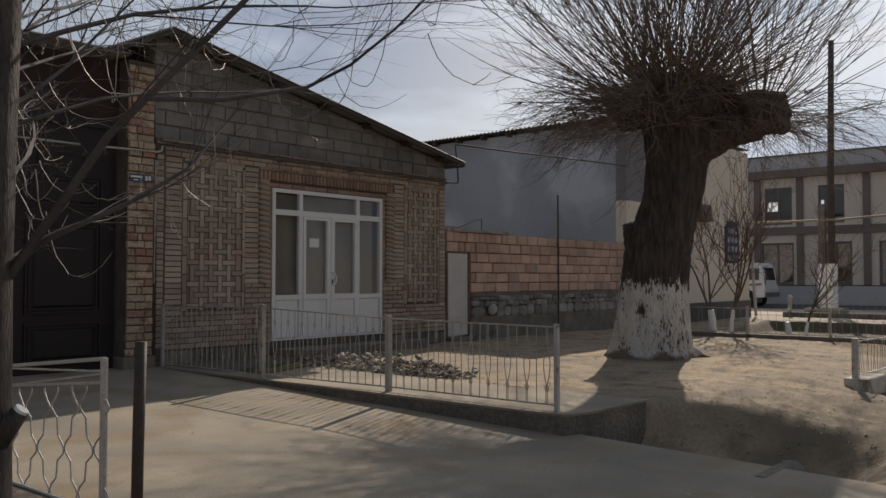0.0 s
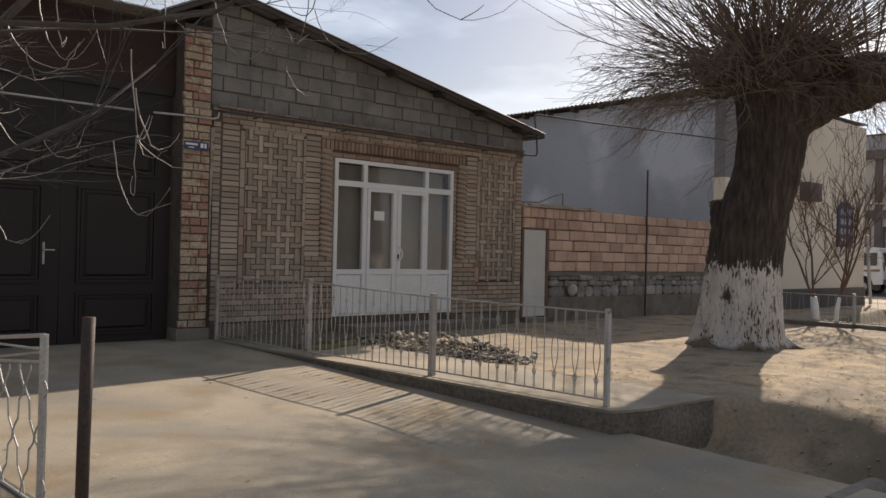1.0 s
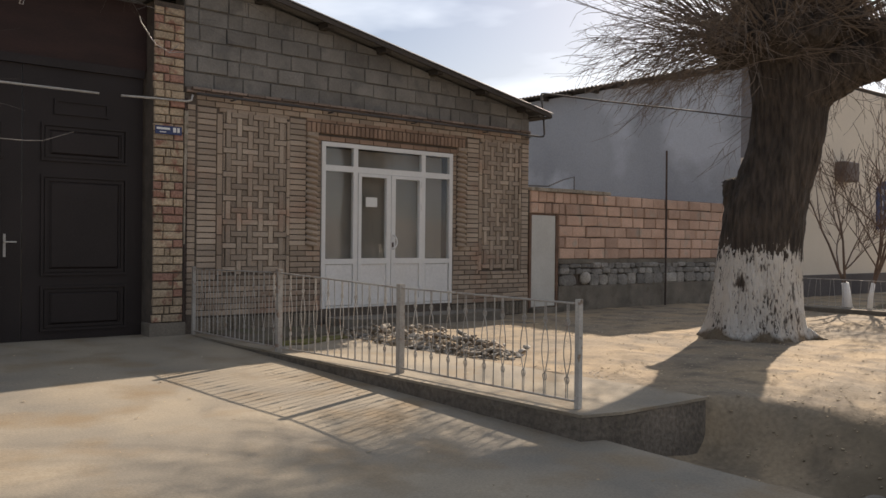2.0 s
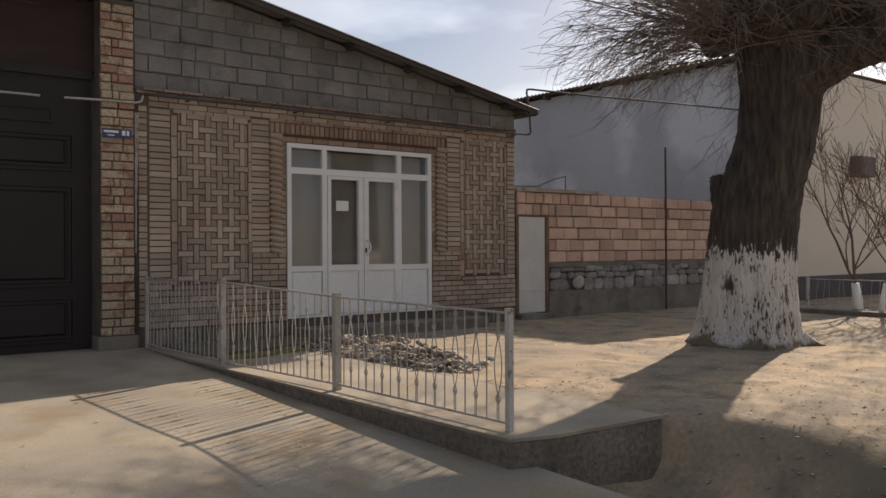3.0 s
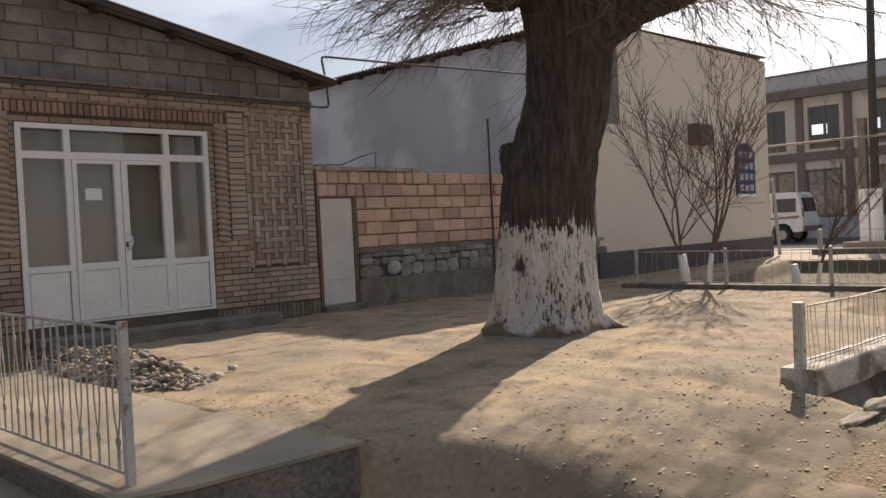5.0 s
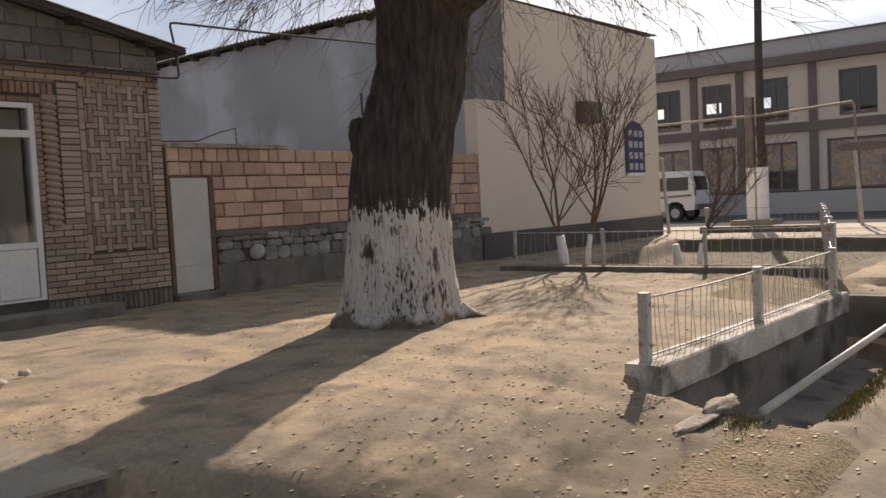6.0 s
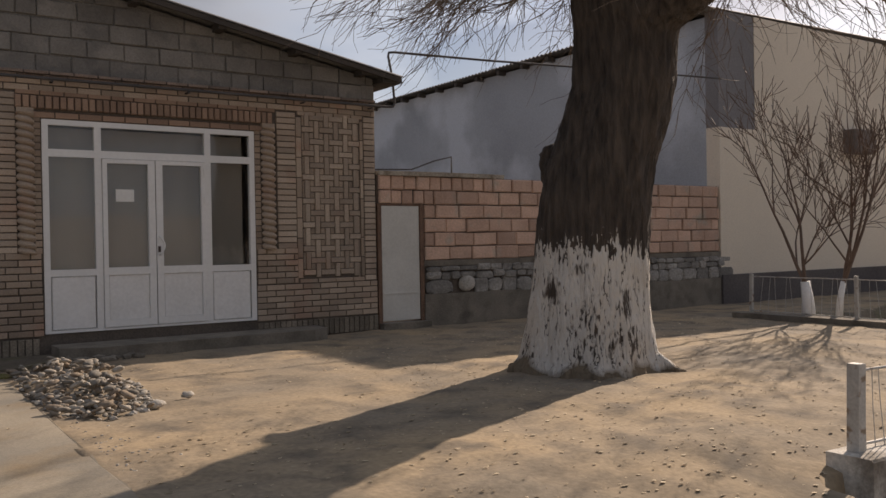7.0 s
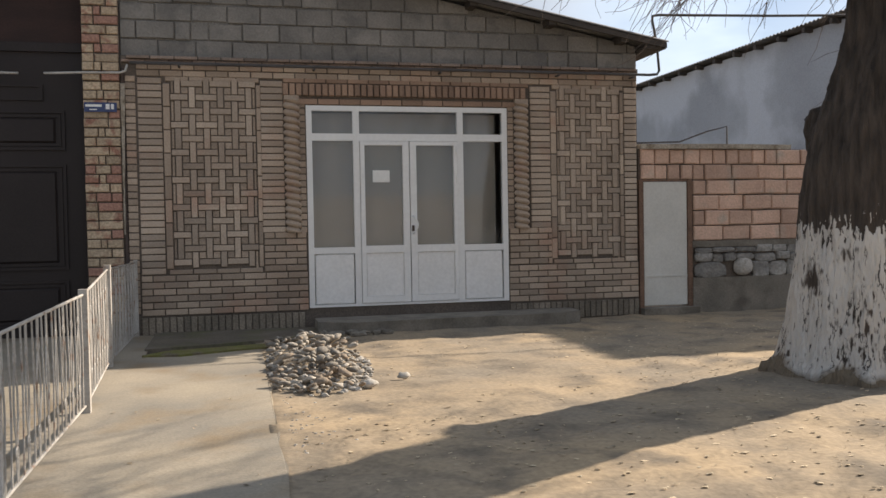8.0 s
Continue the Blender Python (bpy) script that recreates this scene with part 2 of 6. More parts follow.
ROOF = mat("grey_corrugated_sheet", (0.20, 0.195, 0.19), (0.15, 0.145, 0.14), 0.7, 1.2, 40, 0.2, 0.2, 0.004)
TIMBER = mat("grey_timber", (0.075, 0.062, 0.053), (0.05, 0.043, 0.037), 0.85, 2.0, 50, 0.3, 0.4, 0.006, stretch=(1, 6, 6))
PIPE = mat("dark_pipe_paint", (0.09, 0.085, 0.085), (0.06, 0.056, 0.056), 0.8, 4.0, 60, 0.2, 0.1, 0.002)
LPIPE = mat("pale_pipe_paint", (0.50, 0.48, 0.45), (0.38, 0.36, 0.33), 0.55, 4.0, 60, 0.2, 0.1, 0.003)
STONE = mat("river_stone", (0.42, 0.38, 0.325), (0.24, 0.215, 0.18), 0.85, 6.0, 50, 0.2, 0.3, 0.006, rnd=0.55, pick=((0.17, 0.135, 0.10), 0.68))
LITTER = mat("dry_litter", (0.50, 0.42, 0.30), (0.33, 0.25, 0.16), 0.9, 6.0, 40, 0.2, 0.0, island=0.5)
GRASS = mat("sparse_grass", (0.075, 0.125, 0.032), (0.11, 0.135, 0.045), 0.9, 3.0, 30, 0.2, 0.0, island=0.4)
GRASS.node_tree.nodes["Principled BSDF"].inputs["Subsurface Weight"].default_value = 0.4
GREYC = mat("damp_grey_concrete", (0.23, 0.215, 0.195), (0.135, 0.127, 0.115), 0.93, 1.8, 40, 0.22, 0.5, 0.012, c3=(0.075, 0.07, 0.058), c3at=(0.52, 0.66), c3scale=2.4)
TWIG = mat("twig_bark", (0.20, 0.155, 0.12), (0.115, 0.09, 0.072), 0.8, 3.0, 60, 0.2, 0.2, 0.003)
BRANCH = mat("dark_branch_bark", (0.17, 0.115, 0.085), (0.10, 0.07, 0.054), 0.8, 3.0, 60, 0.2, 0.2, 0.003)
PTWIG = mat("grey_twig_bark", (0.075, 0.062, 0.055), (0.036, 0.03, 0.028), 0.6, 5.0, 60, 0.25, 0.3, 0.003)
BOARD = mat("navy_board", (0.045, 0.06, 0.14), (0.035, 0.045, 0.10), 0.5, 2.0, 40, 0.1, 0.0)
PAPER = mat("white_paper", (0.8, 0.8, 0.78), (0.74, 0.74, 0.72), 0.8, 8.0, 40, 0.04, 0.0)
PLATE = mat("blue_enamel", (0.03, 0.05, 0.15), (0.025, 0.04, 0.12), 0.35, 5.0, 40, 0.1, 0.0)
BWALL = mat("beige_far_render", (0.64, 0.57, 0.50), (0.55, 0.49, 0.43), 0.93, 0.4, 20, 0.1, 0.2, 0.005)
BGREY = mat("grey_far_render", (0.47, 0.47, 0.485), (0.40, 0.40, 0.415), 0.93, 0.4, 20, 0.1, 0.2, 0.005)
BDARK = mat("brown_far_trim", (0.19, 0.16, 0.145), (0.15, 0.125, 0.115), 0.9, 0.5, 20, 0.1, 0.2, 0.005)
GOODS = mat("shop_interior", (0.50, 0.31, 0.17), (0.2, 0.22, 0.26), 0.8, 3.0, 9, 0.4, 0.0)
CARW = mat("white_car_paint", (0.72, 0.72, 0.73), (0.66, 0.66, 0.67), 0.3, 1.0, 20, 0.04, 0.0)
RUBBER = mat("black_rubber", (0.02, 0.02, 0.02), (0.03, 0.03, 0.03), 0.8, 5.0, 40, 0.2, 0.0)
CURTAIN = mat("pale_blind", (0.34, 0.315, 0.285), (0.27, 0.25, 0.225), 0.9, 0.9, 30, 0.05, 0.1, 0.006)
ROOM = mat("plain_room_plaster", (0.35, 0.33, 0.30), (0.3, 0.28, 0.26), 0.95, 1.0, 30, 0.1, 0.1, 0.005)
MOSS = mat("moss", (0.15, 0.155, 0.035), (0.20, 0.175, 0.07), 0.95, 7.0, 60, 0.35, 0.9, 0.03, c3=(0.16, 0.13, 0.085), c3at=(0.54, 0.64), c3scale=6.0)


def glass(name, tint=(0.9, 0.92, 0.92), gloss=0.06):
    m = bpy.data.materials.new(name)
    m.use_nodes = True
    nd, ln = m.node_tree.nodes, m.node_tree.links
    out = nd["Material Output"]
    nd.remove(nd["Principled BSDF"])
    tr, gl, mx = nd.new("ShaderNodeBsdfTransparent"), nd.new("ShaderNodeBsdfGlossy"), nd.new("ShaderNodeMixShader")
    lw_, pw, ad = nd.new("ShaderNodeLayerWeight"), nd.new("ShaderNodeMath"), nd.new("ShaderNodeMath")
    lw_.inputs["Blend"].default_value = 0.5
    pw.operation, ad.operation = "POWER", "MULTIPLY_ADD"
    pw.inputs[1].default_value = 4.0
    ad.inputs[1].default_value, ad.inputs[2].default_value = 0.9, gloss
    tr.inputs["Color"].default_value = (*tint, 1)
    gl.inputs["Roughness"].default_value = 0.04
    ln.new(lw_.outputs["Facing"], pw.inputs[0])
    ln.new(pw.outputs["Value"], ad.inputs[0])
    ln.new(ad.outputs["Value"], mx.inputs["Fac"])
    ln.new(tr.outputs["BSDF"], mx.inputs[1])
    ln.new(gl.outputs["BSDF"], mx.inputs[2])
    ln.new(mx.outputs["Shader"], out.inputs["Surface"])
    return m


GLASS = glass("window_glass", (0.93, 0.93, 0.92))
CARGLASS = glass("car_glass", (0.12, 0.13, 0.14))


def bark():
    """Dark fissured bark with a ragged coat of whitewash up to 1.2 m."""
    m = bpy.data.materials.new("bark_and_whitewash")
    m.use_nodes = True
    nd, ln = m.node_tree.nodes, m.node_tree.links
    b = nd["Principled BSDF"]
    geo = nd.new("ShaderNodeNewGeometry")
    mp = nd.new("ShaderNodeMapping")
    mp.inputs["Scale"].default_value = (17, 17, 3.0)
    ln.new(geo.outputs["Position"], mp.inputs["Vector"])
    streak, big, spot = (nd.new("ShaderNodeTexNoise") for _ in range(3))
    streak.inputs["Scale"].default_value, streak.inputs["Detail"].default_value = 1.0, 8.0
    ln.new(mp.outputs["Vector"], streak.inputs["Vector"])
    big.inputs["Scale"].default_value, big.inputs["Detail"].default_value = 2.2, 5.0
    ln.new(geo.outputs["Position"], big.inputs["Vector"])
    mp2 = nd.new("ShaderNodeMapping")
    mp2.inputs["Scale"].default_value = (34, 34, 9.0)
    ln.new(geo.outputs["Position"], mp2.inputs["Vector"])
    spot.inputs["Scale"].default_value, spot.inputs["Detail"].default_value = 1.0, 6.0
    ln.new(mp2.outputs["Vector"], spot.inputs["Vector"])
    dark = nd.new("ShaderNodeMix")
    dark.data_type = "RGBA"
    dark.inputs["A"].default_value, dark.inputs["B"].default_value = (0.026, 0.021, 0.018, 1), (0.098, 0.078, 0.063, 1)
    rk = nd.new("ShaderNodeMapRange")
    rk.inputs["From Min"].default_value, rk.inputs["From Max"].default_value = 0.3, 0.7
    ln.new(streak.outputs["Fac"], rk.inputs["Value"])
    ln.new(rk.outputs["Result"], dark.inputs["Factor"])
    sep = nd.new("ShaderNodeSeparateXYZ")
    ln.new(geo.outputs["Position"], sep.inputs["Vector"])
    # upper edge of the whitewash, uneven by the streaks
    edge = nd.new("ShaderNodeMath")
    edge.operation = "MULTIPLY_ADD"
    edge.inputs[1].default_value = 0.75
    fine_edge = nd.new("ShaderNodeMath")
    fine_edge.operation = "MULTIPLY_ADD"
    fine_edge.inputs[1].default_value, fine_edge.inputs[2].default_value = 0.55, 0.46
    ln.new(streak.outputs["Fac"], fine_edge.inputs[0])
    ln.new(spot.outputs["Fac"], edge.inputs[0])
    ln.new(fine_edge.outputs["Value"], edge.inputs[2])
    below = nd.new("ShaderNodeMath")
    below.operation = "LESS_THAN"
    ln.new(sep.outputs["Z"], below.inputs[0])
    ln.new(edge.outputs["Value"], below.inputs[1])
    # worn off in fissures
    worn = nd.new("ShaderNodeMapRange")
    worn.inputs["From Min"].default_value, worn.inputs["From Max"].default_value = 0.665, 0.75
    patchy = nd.new("ShaderNodeMath")
    patchy.operation = "MULTIPLY_ADD"
    patchy.inputs[1].default_value = 0.75
    ln.new(big.outputs["Fac"], patchy.inputs[0])
    ln.new(spot.outputs["Fac"], patchy.inputs[2])
    ln.new(patchy.outputs["Value"], worn.inputs["Value"])
    low = nd.new("ShaderNodeMapRange")
    low.inputs["From Min"].default_value, low.inputs["From Max"].default_value = -0.05, 0.27
    ln.new(sep.outputs["Z"], low.inputs["Value"])
    lown = nd.new("ShaderNodeMath")
    lown.operation = "ADD"
    ln.new(low.outputs["Result"], lown.inputs[0])
    ln.new(big.outputs["Fac"], lown.inputs[1])
    lowt = nd.new("ShaderNodeMath")
    lowt.operation = "GREATER_THAN"
    lowt.inputs[1].default_value = 0.78
    ln.new(lown.outputs["Value"], lowt.inputs[0])
    mp3, vor, crack, keepc, both, wob = nd.new("ShaderNodeMapping"), nd.new("ShaderNodeTexVoronoi"), nd.new("ShaderNodeMapRange"), nd.new("ShaderNodeMapRange"), nd.new("ShaderNodeMath"), nd.new("ShaderNodeVectorMath")
    mp3.inputs["Scale"].default_value = (13, 13, 3.4)
    vor.feature = "DISTANCE_TO_EDGE"
    vor.inputs["Scale"].default_value = 1.0
    wob.operation = "MULTIPLY_ADD"
    wob.inputs[1].default_value = (0.9, 0.9, 0.9)
    ln.new(geo.outputs["Position"], mp3.inputs["Vector"])
    ln.new(spot.outputs["Color"], wob.inputs[0])
    ln.new(mp3.outputs["Vector"], wob.inputs[2])
    ln.new(wob.outputs["Vector"], vor.inputs["Vector"])
    crack.inputs["From Min"].default_value, crack.inputs["From Max"].default_value = 0.012, 0.055
    ln.new(vor.outputs["Distance"], crack.inputs["Value"])
    keepc.inputs["From Min"].default_value, keepc.inputs["From Max"].default_value = 0.39, 0.50
    ln.new(streak.outputs["Fac"], keepc.inputs["Value"])
    both.operation = "MAXIMUM"
    ln.new(crack.outputs["Result"], both.inputs[0])
    ln.new(keepc.outputs["Result"], both.inputs[1])
    sound = nd.new("ShaderNodeMath")
    sound.operation = "MULTIPLY"
    ln.new(both.outputs["Value"], sound.inputs[0])
    ln.new(worn.outputs["Result"], sound.inputs[1])
    f1, f2 = nd.new("ShaderNodeMath"), nd.new("ShaderNodeMath")
    f1.operation = f2.operation = "MULTIPLY"
    ln.new(below.outputs["Value"], f1.inputs[0])
    ln.new(sound.outputs["Value"], f1.inputs[1])
    ln.new(f1.outputs["Value"], f2.inputs[0])
    ln.new(lowt.outputs["Value"], f2.inputs[1])
    # bare knots where the lime has fallen off, ragged and drawn out downwards
    bare = f2.outputs["Value"]
    for at, size in (((5.32, -4.50, 0.73), 0.075), ((5.76, -4.97, 0.63), 0.07), ((5.42, -4.62, 0.50), 0.06), ((5.47, -4.72, 0.9), 0.05), ((5.62, -4.9, 0.22), 0.08)):
        off, sq, dist, warp, cut, mul = nd.new("ShaderNodeVectorMath"), nd.new("ShaderNodeVectorMath"), nd.new("ShaderNodeVectorMath"), nd.new("ShaderNodeMath"), nd.new("ShaderNodeMapRange"), nd.new("ShaderNodeMath")
        off.operation, sq.operation, dist.operation, warp.operation, mul.operation = "SUBTRACT", "MULTIPLY", "LENGTH", "MULTIPLY_ADD", "MULTIPLY"
        off.inputs[1].default_value = at
        sq.inputs[1].default_value = (1.0, 1.0, 0.62)
        warp.inputs[1].default_value = -0.30
        cut.inputs["From Min"].default_value, cut.inputs["From Max"].default_value = size * 0.55 - 0.15, size - 0.13
        ln.new(geo.outputs["Position"], off.inputs[0])
        ln.new(off.outputs["Vector"], sq.inputs[0])
        ln.new(sq.outputs["Vector"], dist.inputs[0])
        ln.new(spot.outputs["Fac"], warp.inputs[0])
        ln.new(dist.outputs["Value"], warp.inputs[2])
        ln.new(warp.outputs["Value"], cut.inputs["Value"])
        ln.new(bare, mul.inputs[0])
        ln.new(cut.outputs["Result"], mul.inputs[1])
        bare = mul.outputs["Value"]
    lime = nd.new("ShaderNodeMix")
    lime.data_type = "RGBA"
    lime.inputs["A"].default_value, lime.inputs["B"].default_value = (0.46, 0.42, 0.37, 1), (0.74, 0.725, 0.69, 1)
    ln.new(big.outputs["Fac"], lime.inputs["Factor"])
    mx = nd.new("ShaderNodeMix")
    mx.data_type = "RGBA"
    ln.new(bare, mx.inputs["Factor"])
    ln.new(dark.outputs["Result"], mx.inputs["A"])
    ln.new(lime.outputs["Result"], mx.inputs["B"])
    # dry soil washed up round the foot
    mud, splash = nd.new("ShaderNodeMix"), nd.new("ShaderNodeMapRange")
    mud.data_type = "RGBA"
    mud.inputs["B"].default_value = (0.20, 0.158, 0.11, 1)
    splash.inputs["From Min"].default_value, splash.inputs["From Max"].default_value = 0.95, 0.74
    ln.new(lown.outputs["Value"], splash.inputs["Value"])
    ln.new(splash.outputs["Result"], mud.inputs["Factor"])
    ln.new(mx.outputs["Result"], mud.inputs["A"])
    ln.new(mud.outputs["Result"], b.inputs["Base Color"])
    b.inputs["Roughness"].default_value = 0.92
    bp = nd.new("ShaderNodeBump")
    bp.inputs["Strength"].default_value, bp.inputs["Distance"].default_value = 0.8, 0.07
    relief = nd.new("ShaderNodeMath")
    relief.operation = "MULTIPLY_ADD"
    relief.inputs[1].default_value = 1.2
    ln.new(streak.outputs["Fac"], relief.inputs[0])
    ln.new(spot.outputs["Fac"], relief.inputs[2])
    ln.new(relief.outputs["Value"], bp.inputs["Height"])
    ln.new(bp.outputs["Normal"], b.inputs["Normal"])
    return m


BARK = bark()


# ---- building blocks ----
class M:
    """Collects vertices and faces of one mesh."""

    def __init__(self):
        self.v, self.f = [], []

    def add(self, vs, fs):
        n = len(self.v)
        self.v += [tuple(p) for p in vs]
        self.f += [tuple(i + n for i in q) for q in fs]
        return self

    def box(self, x0, x1, y0, y1, z0, z1):
        return self.add([(x, y, z) for z in (z0, z1) for y in (y0, y1) for x in (x0, x1)],
                        [(0, 2, 3, 1), (4, 5, 7, 6), (0, 1, 5, 4), (2, 6, 7, 3), (0, 4, 6, 2), (1, 3, 7, 5)])

    def slab(self, w, h, d, c, x=0.0, y=0.0, z=0.0, skew=None):
        """A piece of width w and height h whose face looks along -y, depth d, its front edges chamfered by c."""
        a, b = w / 2, h / 2
        vs = [(-a, d, -b), (a, d, -b), (a, d, b), (-a, d, b), (-a, c, -b), (a, c, -b), (a, c, b), (-a, c, b),
              (-a + c, 0, -b + c), (a - c, 0, -b + c), (a - c, 0, b - c), (-a + c, 0, b - c)]
        fs = [(0, 1, 2, 3), (8, 11, 10, 9)]
        for i in range(4):
            j = (i + 1) % 4
            fs += [(i, 4 + i, 4 + j, j), (4 + i, 8 + i, 8 + j, 4 + j)]
        fs = [tuple(reversed(q)) if n > 1 else q for n, q in enumerate(fs)]
        return self.add([(p[0] + x, p[1] + y, p[2] + z) for p in vs], fs)

    def tube(self, pts, rad, n=6, cap=True):
        pts = [Vector(p) for p in pts]
        if not isinstance(rad, (list, tuple)):
            rad = [rad] * len(pts)
        vs, side = [], None
        for i, p in enumerate(pts):
            d = (pts[min(i + 1, len(pts) - 1)] - pts[max(i - 1, 0)]).normalized()
            if side is None:
                side = d.cross(Vector((0, 0, 1)) if abs(d.z) < 0.9 else Vector((1, 0, 0))).normalized()
            side = (side - d * side.dot(d)).normalized()
            up = d.cross(side)
            for k in range(n):
                a = 2 * math.pi * k / n
                vs.append(p + (side * math.cos(a) + up * math.sin(a)) * rad[i])
        fs = []
        for i in range(len(pts) - 1):
            for k in range(n):
                m = (k + 1) % n
                fs.append((i * n + k, i * n + m, (i + 1) * n + m, (i + 1) * n + k))
        if cap:
            fs += [tuple(range(n - 1, -1, -1)), tuple(range((len(pts) - 1) * n, len(pts) * n))]
        return self.add(vs, fs)

    def prism(self, poly, top, thick):
        """A plate over an outline; top(x, y) gives its height."""
        n = len(poly)
        vs = [(x, y, top(x, y)) for x, y in poly] + [(x, y, top(x, y) - thick) for x, y in poly]
        fs = [tuple(range(n)), tuple(range(2 * n - 1, n - 1, -1))]
        fs += [(i, i + n, (i + 1) % n + n, (i + 1) % n) for i in range(n)]
        return self.add(vs, fs)

    def blob(self, centre, size, rough=0.15, seed=0, sub=2):
        bm = bmesh.new()
        bmesh.ops.create_icosphere(bm, subdivisions=sub, radius=1.0)
        vs = []
        for v in bm.verts:
            k = 1 + rough * noise.noise(v.co * 1.7 + Vector((seed * 7.1, seed * 3.3, 0)))
            vs.append((centre[0] + v.co.x * size[0] * k, centre[1] + v.co.y * size[1] * k, centre[2] + v.co.z * size[2] * k))
        self.add(vs, [tuple(v.index for v in f.verts) for f in bm.faces])
        bm.free()
        return self

    def holed(self, xs, zs, y0, y1, holes):
        """One plate over a grid, with the named cells left open."""
        nx, nz = len(xs), len(zs)
        n0 = len(self.v)
        self.v += [(x, y, z) for y in (y0, y1) for z in zs for x in xs]
        at = lambda s, j, i: n0 + s * nx * nz + j * nx + i
        solid = lambda i, j: 0 <= i < nx - 1 and 0 <= j < nz - 1 and (i, j) not in holes
        for j in range(nz - 1):
            for i in range(nx - 1):
                if not solid(i, j):
                    continue
                self.f += [(at(0, j, i), at(0, j, i + 1), at(0, j + 1, i + 1), at(0, j + 1, i)), (at(1, j, i), at(1, j + 1, i), at(1, j + 1, i + 1), at(1, j, i + 1))]
                for di, dj, a, b in ((-1, 0, (j, i), (j + 1, i)), (1, 0, (j + 1, i + 1), (j, i + 1)), (0, -1, (j, i + 1), (j, i)), (0, 1, (j + 1, i), (j + 1, i + 1))):
                    if not solid(i + di, j + dj):
                        self.f.append((at(0, *a), at(0, *b), at(1, *b), at(1, *a)))
        return self

    def mesh(self, name, material, smooth=False):
        me = bpy.data.meshes.new(name)
        me.from_pydata(self.v, [], self.f)
        if smooth:
            me.polygons.foreach_set("use_smooth", [True] * len(me.polygons))
        me.materials.append(material)
        me.update()
        return me


PLACE = {}


def thing(name, at, label, category, group="", kind=""):
    ob = new(name)
    ob.empty_display_size = 0.1
    ob.matrix_basis = Matrix.Translation(at)
    PLACE[ob.name] = ob.matrix_basis.copy()
    return tagged(ob, label, category, group, kind)


def part(name, m, material, parent=None, label="", smooth=False, at=None, kind=""):
    """One mesh object, under a thing or a part where one is given. m: an M, or ready mesh data."""
    me = m.mesh(name, material, smooth) if isinstance(m, M) else m
    ob = new(name, me)
    if at is not None:
        ob.matrix_basis = at
    PLACE[ob.name] = ob.matrix_basis.copy()
    if parent is not None:
        ob.parent = parent
        ob.matrix_parent_inverse = PLACE[parent.name].inverted()
    return tagged(ob, label, kind=kind)


def alone(name, m, material, label, category, group="", kind="", smooth=False, at=None):
    ob = part(name, m, material, None, "", smooth, at)
    return tagged(ob, label, category, group, kind)


rng = random.Random(7)


def smooth01(a, b, v):
    t = min(1.0, max(0.0, (v - a) / (b - a)))
    return t * t * (3 - 2 * t)


# ---- ground ----
def drive_z(x, y):
    return 0.01 + 0.029 * y


def bed_north(x):
    """Northern rim of the sunk planted bed."""
    return -2.95 + 0.19 * (x - 11.3)


def ground_z(x, y):
    """Yard at 0, falling to the ditch and the road; lower under the driveway."""
    n = 0.022 * noise.noise(Vector((x * 0.9, y * 0.9, 0))) + 0.014 * noise.noise(Vector((x * 3.1, y * 3.1, 4))) + 0.009 * noise.noise(Vector((x * 6.3, y * 6.3, 2)))
    if 1.3 < x < 10.9:   # scuffed lumps and shallow ruts, roughest towards the ditch
        rough = 0.35 + 0.65 * smooth01(-4.6, -7.2, y)
        n += rough * (0.020 * noise.noise(Vector((x * 4.6, y * 8.2, 11))) + 0.014 * abs(noise.noise(Vector((x * 9.5, y * 13.0, 15)))))
    z = n - 0.24 * smooth01(-6.6, -9.0, y)
    if x > 10.95:
        z = -0.04 + n
        bank = smooth01(11.75, 12.15, x) * (1 - smooth01(19.45, 19.75, x)) * (1 - smooth01(bed_north(x) - 0.3, bed_north(x), y)) * smooth01(-7.1, -6.8, y)
        z -= 0.30 * bank
        if x > 23:
            z = 0.0
    # channel along the low wall, and the hollow at the culvert
    if y < -6.5:
        c = smooth01(4.3, 4.75, x) * (1 - smooth01(9.3, 10.2, x))
        z -= 0.62 * c * smooth01(-7.62 - 0.02 * (x - 4.7), -7.72 - 0.025 * (x - 4.7), y) * (1 - smooth01(-8.70, -8.84, y))
        c = smooth01(-0.4, 0.2, x) * (1 - smooth01(1.15, 1.95, x))
        z -= 0.44 * c * smooth01(-6.44 - 0.55 * smooth01(1.2, 2.2, x), -6.58 - 1.9 * smooth01(1.15, 2.3, x), y) * (1 - smooth01(-8.2, -9.0, y))
    if y < -9.1:
        z = min(z, -0.31 + n * 0.3)
    w = 1 - smooth01(0.0, 0.14, x)
    z = z * (1 - w) + (drive_z(x, y) - 0.06) * w if x > -4.25 else z * 0.0 + drive_z(x, y) + n + 0.03
    if 0.0 < x < 1.25 and y > -6.45:
        z = -0.1
    if y > -0.05 and x < 6.3:
        z = -0.06
    return z


def axis(lo, hi, step):
    mid = list(np.arange(lo, hi + 1e-6, step))
    out, s, v = [], step, mid[-1]
    while v < 700:
        s *= 1.35
        v += s
        out.append(v)
    pre, s, v = [], step, mid[0]
    while v > -700:
        s *= 1.35
        v -= s
        pre.append(v)
    return pre[::-1] + mid + out


